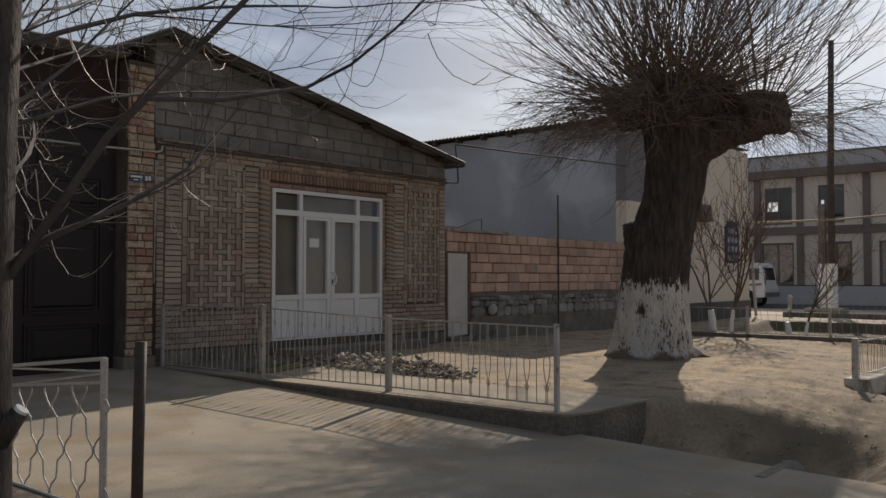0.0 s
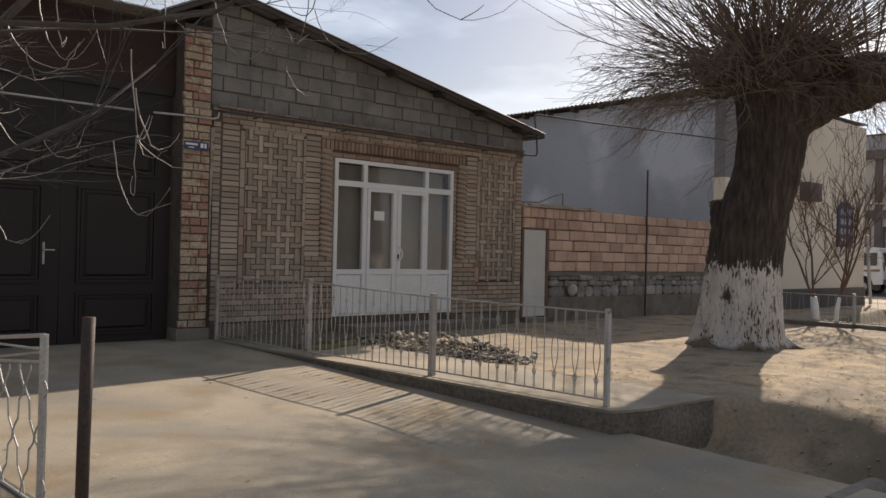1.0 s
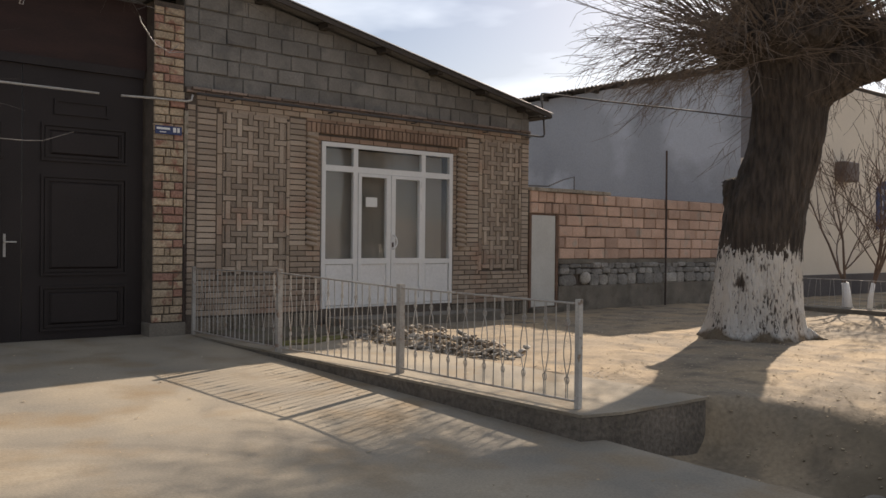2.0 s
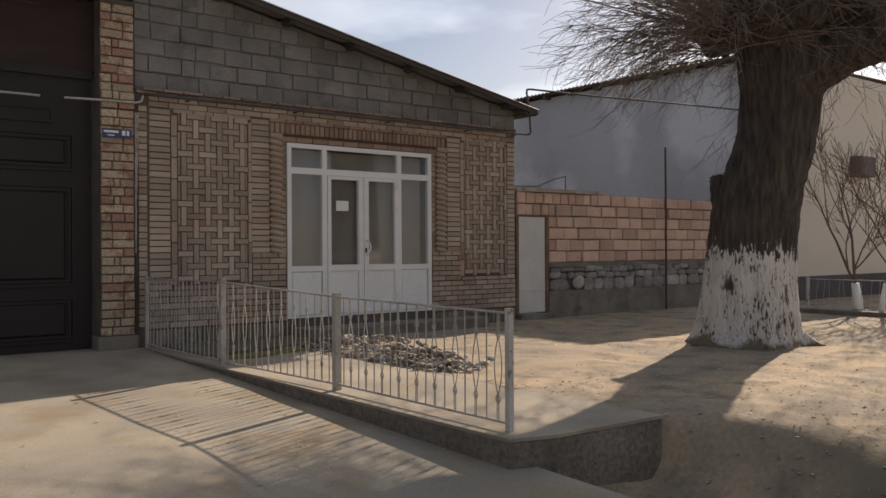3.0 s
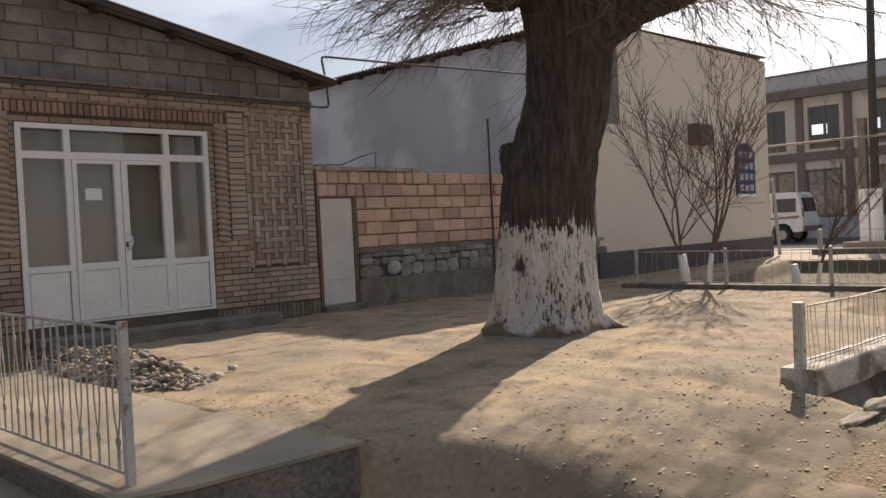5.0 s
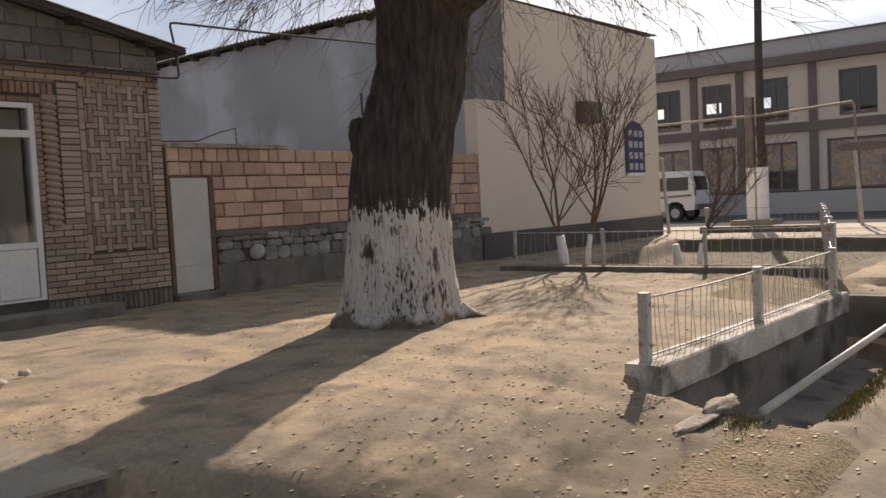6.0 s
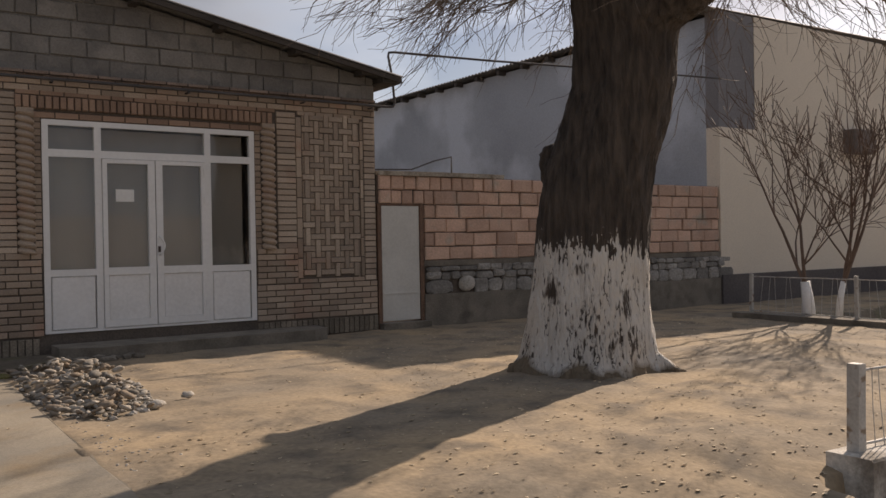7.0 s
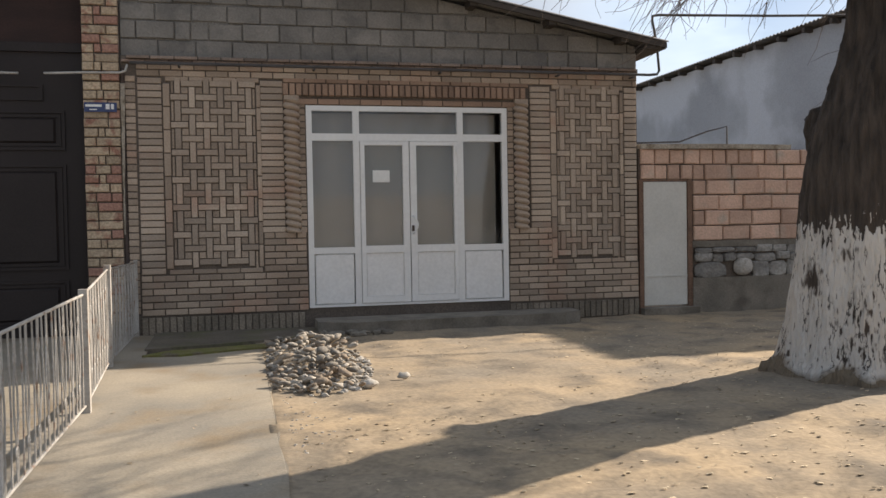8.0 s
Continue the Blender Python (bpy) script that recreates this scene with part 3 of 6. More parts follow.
def make_ground():
    xs, ys = axis(-7.0, 24.0, 0.075), axis(-11.0, 0.4, 0.075)
    m = M()
    m.v = [(x, y, ground_z(x, y)) for y in ys for x in xs]
    n = len(xs)
    m.f = [(j * n + i, j * n + i + 1, (j + 1) * n + i + 1, (j + 1) * n + i) for j in range(len(ys) - 1) for i in range(n - 1)]
    me = m.mesh("ground", DIRT, True)
    me.materials.append(SOIL)
    me.materials.append(PALEROAD)
    me.materials.append(ASPHALT)
    me.materials.append(DRYGRASS)
    me.materials.append(GREYC)
    kinds = []
    for j in range(len(ys) - 1):
        for i in range(n - 1):
            x, y = (xs[i] + xs[i + 1]) / 2, (ys[j] + ys[j + 1]) / 2
            k = 0
            wob = 0.35 * noise.noise(Vector((x * 1.3, y * 1.3, 7)))
            if 11.0 < x < 19.7 and -7.4 < y < bed_north(x) + 0.1 * wob or 9.3 <= x < 9.6 and -8.6 < y < -7.9:
                k = 1
            elif 4.5 < x < 9.3 and -8.78 < y < -7.7:
                k = 5
            elif 8.3 + wob < x < 10.9 and -7.7 < y < -5.6 - 0.5 * (10.9 - x) + wob:
                k = 4
            elif 2.7 + wob < x < 4.3 + 0.4 * wob and -9.1 < y < -8.5 + 0.5 * wob:
                k = 4
            elif 19.7 <= x < 28.5:
                k = 2
            elif x >= 28.5:
                k = 3
            kinds.append(k)
    me.polygons.foreach_set("material_index", kinds)
    return tagged(new("ground", me), "bare dry trodden dirt yard with soil and street", "ground", kind="structure")


make_ground()

road = M().prism([(-80, -30), (60, -30), (60, -9.55), (-80, -9.55)], lambda x, y: -0.285, 0.1)
alone("road", road, PALEROAD, "pale dusty road along the yard", "road", kind="structure")

# driveway: one worn casting, its edge a little uneven
drive = M()
ds = [float(v) for v in np.arange(-9.57, 0.46, 0.1671)]
for y in ds:
    e = 0.12 + 0.012 * noise.noise(Vector((0, y * 2.7, 8)))
    for x in [float(v) for v in np.linspace(-4.26, e, 24)]:
        drive.v.append((x, y, drive_z(x, y) + 0.006 * noise.noise(Vector((x * 0.9, y * 0.9, 3)))))
drive.f = [(24 * k + i, 24 * k + i + 1, 24 * k + 25 + i, 24 * k + 24 + i) for k in range(len(ds) - 1) for i in range(23)]
top_n = len(drive.v)
drive.v += [(x, y, z - 0.14) for x, y, z in drive.v]
rim = [i for i in range(24)] + [24 * k + 23 for k in range(1, len(ds))] + [24 * (len(ds) - 1) + i for i in range(22, -1, -1)] + [24 * k for k in range(len(ds) - 2, 0, -1)]
drive.f += [(b, a, top_n + a, top_n + b) for a, b in zip(rim, rim[1:] + rim[:1])]
alone("driveway", drive, CONCRETE, "pale worn cast concrete driveway before the gate", "driveway", kind="structure", smooth=False)


# raised footpath between fence and yard
def path_z(x, y):
    return 0.012 + 0.006 * noise.noise(Vector((x * 2, y * 2, 1)))


fp = M()
edge_r = [(1.30 + 0.025 * noise.noise(Vector((0, y * 2.3, 3))), y) for y in np.arange(-6.58, -1.5, 0.24)]
fp.prism([(-0.06, -0.02), (-0.06, -6.45), (0.25, -6.56)] + [(float(a), float(b)) for a, b in edge_r] + [(1.05, -1.52), (0.55, -1.72), (0.22, -1.66), (0.16, -0.02)], path_z, 0.022)
# the shaded sides of the path slab, kept dark by colour
alone("path_footing", M().prism([(-0.056, -0.03), (-0.056, -6.445), (0.25, -6.552), (1.28, -6.572), (1.275, -1.55), (0.2, -1.66), (0.15, -0.03)], lambda x, y: -0.013, 0.7), FOOT, "dark dirty footing under the path", "footing", kind="structure")
alone("footpath", fp, CONCRETE, "raised cast concrete footpath slab beside the fence", "footpath", kind="structure")
strip = M().prism([(0.2, -1.75), (0.55, -1.8), (1.1, -1.6), (1.45, -1.5), (1.3, -1.32), (0.9, -1.38), (0.4, -1.5)], lambda x, y: 0.03 + 0.01 * noise.noise(Vector((x * 9, y * 9, 0))), 0.06)
alone("moss", strip, MOSS, "yellow-green moss at the end of the concrete path", "moss", kind="stuff")

# ---- brick house ----
house = thing("house", (3, 0, 0), "single-storey buff brick house with patterned front and block gable", "house")
DX0, DX1, DZ0, DZ1 = 1.90, 4.35, 0.25, 2.62
wall = M().holed((-0.13, DX0, DX1, 6.10), (-0.05, DZ0, DZ1, 3.14), 0.022, 0.34, {(1, 1)})
front = part("front_wall", wall, MORTAR, house, "mortar wall faced with proud patterned bricks")
BR = {}
for key, (w, h) in {"h": (0.230, 0.064), "v": (0.064, 0.230), "b": (0.255, 0.064), "q": (0.186, 0.064), "qs": (0.166, 0.064), "vs": (0.062, 0.175), "hs": (0.203, 0.064), "e": (0.165, 0.064)}.items():
    BR[key] = M().slab(w, h, 0.045, 0.005).mesh("brick", BRICK)
CZ = 0.0765


def brick(key, x, z, parent, y=0.0):
    tilt = rng.uniform(-0.006, 0.006)
    at = Matrix.Translation((x, y + rng.uniform(-0.003, 0.003), z)) @ Euler((0, tilt, rng.uniform(-0.01, 0.01))).to_matrix().to_4x4()
    part("brick", BR[key], None, parent, at=at)


WEAVE = M()


def panel(x0, x1, cols):
    """Basket weave: lying and standing bricks turn by turn, with sunk squares between."""
    a, s, t = x0 + 0.056, (x1 - x0 - 0.112) / cols, 0.1555
    rows, z0 = 14, 0.745
    hk = "h" if s > 0.15 else "hs"
    qk, ql = ("q", 0.186) if s > 0.15 else ("qs", 0.166)
    for j in range(rows):
        for i in range(cols):
            x, z = a + s * (i + 0.5), z0 + t * (j + 0.5)
            if (i + j) % 2:
                if 0 < j < rows - 1:
                    brick("v", x, z, front, -0.008)
                else:
                    brick("vs", x, z + (0.027 if j == 0 else -0.027), front, -0.008)
                for side_, e in ((i == 0, a + 0.021), (i == cols - 1, x1 - 0.077)):
                    if side_:
                        WEAVE.slab(0.026, 0.215, 0.03, 0.004, e, 0.010, z)
            elif i == 0:
                brick(qk, a + ql / 2 + 0.003, z, front, -0.008)
            elif i == cols - 1:
                brick(qk, x1 - 0.059 - ql / 2, z, front, -0.008)
            else:
                brick(hk, x, z, front, -0.008)
            if i < cols - 1 and j < rows - 1:
                WEAVE.slab(s - 0.083, 0.073, 0.03, 0.004, a + s * (i + 1), 0.007, z0 + t * (j + 1))


panel(0.335, 1.385, 6)
panel(4.945, 5.905, 6)
part("weave_infill", WEAVE, INFILL, front, kind="stuff")
for xs_, z_lo in ((0.17, 0.69), (1.51, 1.14), (4.785, 1.14), (6.015, 0.69)):
    k = "b" if xs_ < 5.9 else "e"
    z = z_lo + CZ / 2
    while z < 2.90:
        brick(k, xs_ - (0.015 if k == "e" else 0), z, front)
        z += CZ

rest = M()
foot = M()
red = M()


def course(m, x0, x1, z, off=0.0, w=0.25, h=0.064, y=0.0):
    """One course of stretchers from x0 to x1 with staggered joints."""
    x = x0 - off
    while x < x1 - 0.02:
        a, b = max(x, x0), min(x + w, x1)
        if b - a > 0.03:
            m.slab(b - a - 0.011, h, 0.045, 0.005, (a + b) / 2, y + rng.uniform(-0.002, 0.002), z)
        x += w


k = 0
z = 0.225 + CZ / 2
while z < 0.69:
    course(rest, 0.03, DX0 - 0.01, z, 0.125 * (k % 2))
    course(rest, DX1 + 0.01, 6.10, z, 0.125 * (k % 2))
    z += CZ
    k += 1
z = 0.69 + CZ / 2
while z < 1.13:
    course(rest, 1.39, DX0 - 0.02, z, 0.125 * (k % 2))
    course(rest, DX1 + 0.02, 4.93, z, 0.125 * (k % 2))
    z += CZ
    k += 1
for zc in (2.955, 3.03):
    course(rest, 0.03, 6.10, zc, 0.125 * (zc > 3))
for x in np.arange(0.06, 1.86, 0.076):            # standing course at the foot
    foot.slab(0.064, 0.2, 0.045, 0.005, float(x), 0.004, 0.105)
for x in np.arange(4.40, 6.08, 0.076):
    foot.slab(0.064, 0.2, 0.045, 0.005, float(x), 0.004, 0.105)
for x0, x1 in ((0.335, 1.385), (4.945, 5.905)):   # frames of the woven panels
    for zz in (0.715, 2.895):
        course(rest, x0, x1, zz, 0.0, 0.26, 0.05)
    for zz in np.arange(0.88, 2.84, 0.262):
        for x, w in ((x0 + 0.013, 0.072), (x1 - 0.026, 0.046)):
            rest.slab(w, 0.25, 0.045, 0.005, x, -0.002, float(zz))
for zz in np.arange(0.25, 2.9, CZ):               # narrow return beside the pillar
    rest.slab(0.12, 0.064, 0.045, 0.005, -0.042, 0.012, float(zz) + CZ / 2)
for zz in np.arange(1.17, 2.66, CZ):              # bricks between rope columns and door
    rest.slab(0.075, 0.064, 0.03, 0.005, 1.852, 0.012, float(zz))
    rest.slab(0.075, 0.064, 0.03, 0.005, 4.398, 0.012, float(zz))
course(red, 1.64, 4.64, 2.665, 0.1)
for x in np.arange(1.67, 4.63, 0.076):            # standing course over the door
    red.slab(0.062, 0.135, 0.075, 0.008, float(x), -0.03, 2.80)
course(red, 1.64, 4.64, 2.905, 0.0, 0.25, 0.05)
part("brickwork", rest, BRICKS, front, kind="stuff")
part("foot_course", foot, DARKFOOT, front, "damp-stained standing brick course at the foot", kind="stuff")
part("red_brickwork", red, RED, front, "reddish brick band above the entrance", kind="stuff")


def rope(x):
    """A twisted half-round brick column."""
    m, n, h = M(), 20, 1.54
    rows = 230
    for j in range(rows + 1):
        z = 1.14 + h * j / rows
        for i in range(n + 1):
            a = math.pi * i / n
            tw = ((z - 1.14) / 0.080 + 0.55 * i / n) % 1.0
            r = 0.052 + 0.045 * math.sin(math.pi * tw) ** 0.6
            m.v.append((x - math.cos(a) * r, 0.01 - math.sin(a) * r, z))
    w = n + 1
    m.f = [(j * w + i, j * w + i + 1, (j + 1) * w + i + 1, (j + 1) * w + i) for j in range(rows) for i in range(n)]
    m.box(x - 0.085, x + 0.085, -0.03, 0.03, 2.675, 2.73)
    part("rope_column", m, BRICKS, house, "twisted half-round brick column")


rope(1.735)
rope(4.535)

cornice = part("cornice", M().box(-0.12, 6.10, -0.02, 0.05, 3.066, 3.137), MORTAR, house, "stepped brick ledge under the gable")
LB = [M().slab(0.244, h, 0.06, 0.005).mesh("ledge_brick", LEDGE) for h in (0.031, 0.034)]
for j, (zc, y) in enumerate(((3.084, -0.035), (3.118, -0.07))):
    x = -0.12 + 0.06 * j
    while x < 5.87:
        part("ledge_brick", LB[j], None, cornice, at=Matrix.Translation((x + 0.125, y + rng.uniform(-0.004, 0.004), zc)))
        x += 0.255


def roof_z(x):
    return 4.635 - 0.187 * x if x > 0 else 4.635 + 0.5 * x


gab = M()
gab.add([(-0.13, 0.05, 3.135), (6.10, 0.05, 3.135), (6.10, 0.05, roof_z(6.1) - 0.05), (0.0, 0.05, roof_z(0) - 0.06), (-0.13, 0.05, roof_z(-0.13) - 0.05),
         (-0.13, 0.3, 3.135), (6.10, 0.3, 3.135), (6.10, 0.3, roof_z(6.1) - 0.05), (0.0, 0.3, roof_z(0) - 0.06), (-0.13, 0.3, roof_z(-0.13) - 0.05)],
        [(0, 1, 2, 3, 4), (9, 8, 7, 6, 5), (0, 5, 6, 1), (1, 6, 7, 2), (2, 7, 8, 3), (3, 8, 9, 4), (4, 9, 5, 0)])
gable = part("gable_wall", gab, GMORTAR, house, "gable of bare grey concrete blocks")
for r in range(7):
    z0, z1 = 3.14 + r * 0.205, 3.14 + r * 0.205 + 0.193
    x = -0.13 - (0.2 if r % 2 else 0.0)
    zb, zt = z0, z1
    while x < 6.09:
        z0, z1 = zb + rng.uniform(-0.006, 0.007), zt + rng.uniform(-0.009, 0.005)
        w = rng.uniform(0.37, 0.42) if rng.random() < 0.78 else rng.uniform(0.17, 0.3)
        a, b = max(x, -0.13) + 0.006, min(x + w, 6.10) - 0.006
        ta, tb = min(z1, roof_z(a) - 0.06), min(z1, roof_z(b) - 0.06)
        x += w
        if b - a < 0.05 or min(ta, tb) - z0 < 0.03:
            continue
        y, c = 0.028 + rng.uniform(-0.014, 0.010), 0.008
        m = M().add([(a, 0.06, z0), (b, 0.06, z0), (b, 0.06, tb), (a, 0.06, ta), (a, y + c, z0), (b, y + c + rng.uniform(-0.004, 0.008), z0), (b, y + c, tb - rng.uniform(0, 0.01)), (a, y + c, ta - rng.uniform(0, 0.012)),
                     (a + c, y, z0 + c), (b - c, y, z0 + c), (b - c, y, tb - c), (a + c, y, ta - c)],
                    [(8, 9, 10, 11)] + [q for i in range(4) for q in ((i, (i + 1) % 4, 4 + (i + 1) % 4, 4 + i), (4 + i, 4 + (i + 1) % 4, 8 + (i + 1) % 4, 8 + i))])
        part("concrete_block", m, BLOCK, gable)

side = M().box(5.82, 6.12, 0.34, 9.0, -0.06, 3.38).box(-0.13, 6.12, 8.7, 9.0, -0.06, 3.38).box(-0.13, 0.17, 0.34, 8.7, -0.06, 3.38)
part("corner_block", M().slab(0.20, 0.2, 0.3, 0.012, 6.0, 0.012, 3.245), BLOCK, gable)
part("outer_wall", side, BRICKS, house, "plain side and back walls")
room = M().box(0.18, 5.8, 3.4, 3.5, 0.2, 2.95).box(0.18, 5.8, 0.35, 3.4, 0.16, 0.24).box(0.18, 5.8, 0.35, 3.4, 2.92, 2.98)
part("room_lining", room, ROOM, house)


def corrugated(x0, x1, y0, y1, z, amp=0.018, pitch=0.13):
    """Sheets whose waves run down the slope."""
    m = M()
    ys = np.arange(y0, y1, pitch / 6)
    xs = (x0, x1)
    for s in (0.0, -0.012):
        for y in ys:
            for x in xs:
                m.v.append((x, float(y), z(x) + amp * math.sin(2 * math.pi * (y - y0) / pitch) + s))
    n, h = len(xs), len(ys) * len(xs)
    for j in range(len(ys) - 1):
        m.f.append((j * n, j * n + 1, (j + 1) * n + 1, (j + 1) * n))
        m.f.append((h + j * n, h + (j + 1) * n, h + (j + 1) * n + 1, h + j * n + 1))
    m.f += [(0, h, h + 1, 1), (h - 2, h - 1, 2 * h - 1, 2 * h - 2)]
    m.f += [(j * n, (j + 1) * n, h + (j + 1) * n, h + j * n) for j in range(len(ys) - 1)]
    m.f += [(j * n + 1, h + j * n + 1, h + (j + 1) * n + 1, (j + 1) * n + 1) for j in range(len(ys) - 1)]
    return m


rf = corrugated(0.0, 6.42, -0.25, 9.2, lambda x: roof_z(x) + 0.02)
rf2 = corrugated(-0.95, 0.0, -0.25, 9.2, lambda x: roof_z(x) + 0.02)
rf.add(rf2.v, rf2.f)
part("roof", rf, ROOF, house, "grey corrugated roof sheets")
barge = M()
for a, b in ((0.0, 6.40), (-0.93, 0.0)):
    za, zb = roof_z(a), roof_z(b)
    barge.add([(a, y, za + d) for y in (-0.24, -0.21) for d in (-0.065, -0.005)] + [(b, y, zb + d) for y in (-0.24, -0.21) for d in (-0.065, -0.005)],
              [(0, 4, 5, 1), (2, 3, 7, 6), (1, 5, 7, 3), (0, 2, 6, 4), (0, 1, 3, 2), (4, 6, 7, 5)])
part("bargeboard", barge, TIMBER, house, "weathered dark timber edge")
for x in (0.9, 1.9, 2.9, 3.9, 4.9, 5.85):
    part("purlin", M().box(x - 0.05, x + 0.05, -0.20, 0.3, roof_z(x) - 0.10, roof_z(x) - 0.012), TIMBER, house)
part("eaves_board", M().box(6.12, 6.40, -0.205, 9.0, roof_z(6.25) - 0.10, roof_z(6.25) - 0.075), TIMBER, house)


# ---- entrance: glazed white double door with side lights ----
def entrance():
    y0, y1 = 0.0, 0.07
    d = M().holed((1.90, 1.965, 4.285, 4.35), (DZ0, DZ0 + 0.03, DZ1 - 0.06, DZ1), y0, y1, {(1, 1)})
    door = part("entrance_door", d, WHITE, house, "white plastic glazed double door with side lights and transoms")
    for nm, a, b, c, e in (("mullion", 2.445, 2.520, 0.28, 2.56), ("mullion", 3.715, 3.79, 0.28, 2.56), ("transom", 1.965, 2.445, 2.21, 2.295), ("transom", 2.520, 3.715, 2.21, 2.295),
                           ("transom", 3.79, 4.285, 2.21, 2.295), ("rail", 1.965, 2.445, 0.88, 0.955), ("rail", 3.79, 4.285, 0.88, 0.955)):
        part(nm, M().box(a, b, y0 + 0.003, y1, c, e), WHITE, door)
    for a, b, sa, sb in ((2.525, 3.113, 0.052, 0.078), (3.123, 3.71, 0.078, 0.045)):
        lf = M().holed((a, a + sa, b - sb, b), (0.285, 0.36, 0.88, 0.965, 2.158, 2.205), -0.012, 0.055, {(1, 1), (1, 3)})
        part("door_leaf", lf, WHITE, door)
        part("glass_pane", M().box(a + sa - 0.005, b - sb + 0.005, 0.028, 0.034, 0.96, 2.163), GLASS, door).visible_shadow = False
        part("lower_panel", M().slab(b - a - sa - sb + 0.006, 0.53, 0.03, 0.012, (a + sa + b - sb) / 2, 0.004, 0.62), DUSTYW, door)
    for a, b, c, e in ((1.965, 2.445, 0.955, 2.21), (3.79, 4.285, 0.955, 2.21), (1.965, 2.445, 2.295, 2.56), (2.520, 3.715, 2.295, 2.56), (3.79, 4.285, 2.295, 2.56)):
        part("glass_pane", M().box(a - 0.004, b + 0.004, 0.03, 0.036, c - 0.004, e + 0.004), GLASS, door).visible_shadow = False
    for a, b in ((1.965, 2.445), (3.79, 4.285)):
        part("lower_panel", M().slab(b - a - 0.02, 0.59, 0.03, 0.01, (a + b) / 2, 0.01, 0.58), DUSTYW, door)
    pts = [(3.155, -0.012, 1.10), (3.155, -0.05, 1.11)] + [(3.155 + 0.045 * math.sin(t * math.pi / 8), -0.06, 1.11 + 0.19 * t / 8) for t in range(9)] + [(3.155, -0.05, 1.30), (3.155, -0.012, 1.31)]
    part("handle", M().tube(pts, 0.011, 8), WHITE, door, smooth=True)
    part("lock", M().box(3.135, 3.165, -0.02, 0.0, 1.13, 1.2), DARKM, door, "dark lock plate")
    for zz in (0.45, 1.7, 2.05):
        part("hinge", M().tube([(3.70, -0.02, zz), (3.70, -0.02, zz + 0.09)], 0.011, 8), WHITE, door)
    # pale blinds hang behind the panes
    bl = M()
    for a, b in ((1.93, 4.235),):
        n = 70
        for i in range(n):
            xa, xb = a + (b - a) * i / n, a + (b - a) * (i + 1) / n
            ya, yb = 0.15 + 0.012 * math.sin(i * 0.5), 0.15 + 0.012 * math.sin((i + 1) * 0.5)
            bl.add([(xa, ya, 0.5), (xb, yb, 0.5), (xb, yb, 2.55), (xa, ya, 2.55), (xa, ya + .004, 0.5), (xb, yb + .004, 0.5), (xb, yb + .004, 2.55), (xa, ya + .004, 2.55)],
                   [(0, 1, 2, 3), (7, 6, 5, 4), (0, 4, 5, 1), (3, 2, 6, 7)])
    alone("blind", bl, CURTAIN, "pale fabric blinds hanging behind the door glass", "blind")
    notice = M()
    for i in range(6):
        xa, xb = 2.675 + 0.034 * i, 2.675 + 0.034 * (i + 1)
        ya, yb = 0.02 - 0.003 * math.sin(i), 0.02 - 0.003 * math.sin(i + 1)
        notice.add([(xa, ya, 1.72 + 0.01 * (i % 3)), (xb, yb, 1.72 + 0.01 * ((i + 1) % 3)), (xb, yb, 1.86), (xa, ya, 1.865), (xa, ya + .003, 1.72), (xb, yb + .003, 1.72), (xb, yb + .003, 1.86), (xa, ya + .003, 1.865)],
                   [(0, 1, 2, 3), (7, 6, 5, 4), (0, 4, 5, 1), (3, 2, 6, 7)])
    alone("paper_notice", notice, PAPER, "torn white paper notice stuck on door glass", "notice")


entrance()

st = M().prism([(1.95, -0.03), (1.95, -0.50), (2.3, -0.66), (4.85, -0.62), (5.1, -0.45), (5.15, -0.03)], lambda x, y: 0.135 + 0.008 * noise.noise(Vector((x * 3, y * 5, 0))), 0.22)
alone("doorstep", st, DIRTYC, "low worn concrete doorstep before the entrance", "doorstep", kind="structure")
apron = M().prism([(0.18, -0.02), (0.18, -1.3), (0.9, -1.2), (1.5, -0.95), (1.95, -0.6), (1.95, -0.02)], lambda x, y: 0.035 + 0.014 * noise.noise(Vector((x * 3, y * 3, 5))), 0.1)
alone("pavement", apron, APRON, "rough mortar apron at the foot of the wall", "pavement", kind="structure")
rub = thing("rubble", (2.2, -0.85, 0), "broken mortar lumps by the doorstep", "rubble")
for i in range(10):
    part("lump", M().blob((1.9 + 0.09 * i + rng.uniform(-.04, .04), -0.78 + rng.uniform(-.1, .08), 0.03), (rng.uniform(.05, .1), rng.uniform(.04, .07), rng.uniform(.03, .055)), 0.5, i, 1), DIRTYC, rub)

# ---- gate pillar and gate ----
pillar = thing("gate_pillar", (-0.33, 0.1, 0), "tall pillar of yellow and reddish bricks beside gate", "pillar")
core = part("core", M().box(-0.525, -0.135, 0.022, 0.45, 0.16, 4.15), PJOINT, pillar)
part("base", M().box(-0.57, -0.11, -0.02, 0.46, -0.04, 0.17), DIRTYC, pillar, "rendered concrete foot")
PZ = 0.103
ROWS = ((0.26, 0.13), (0.13, 0.26), (0.13, 0.075, 0.185), (0.195, 0.195), (0.15, 0.07, 0.17), (0.115, 0.16, 0.115))
PB = {w: M().slab(w - 0.013, PZ - 0.014, 0.05, 0.009).mesh("brick", PILLAR) for row in ROWS for w in row}
PE = M().slab(0.24, PZ - 0.014, 0.05, 0.009).mesh("brick", PILLAR)
n = 0
z = 0.175 + PZ / 2
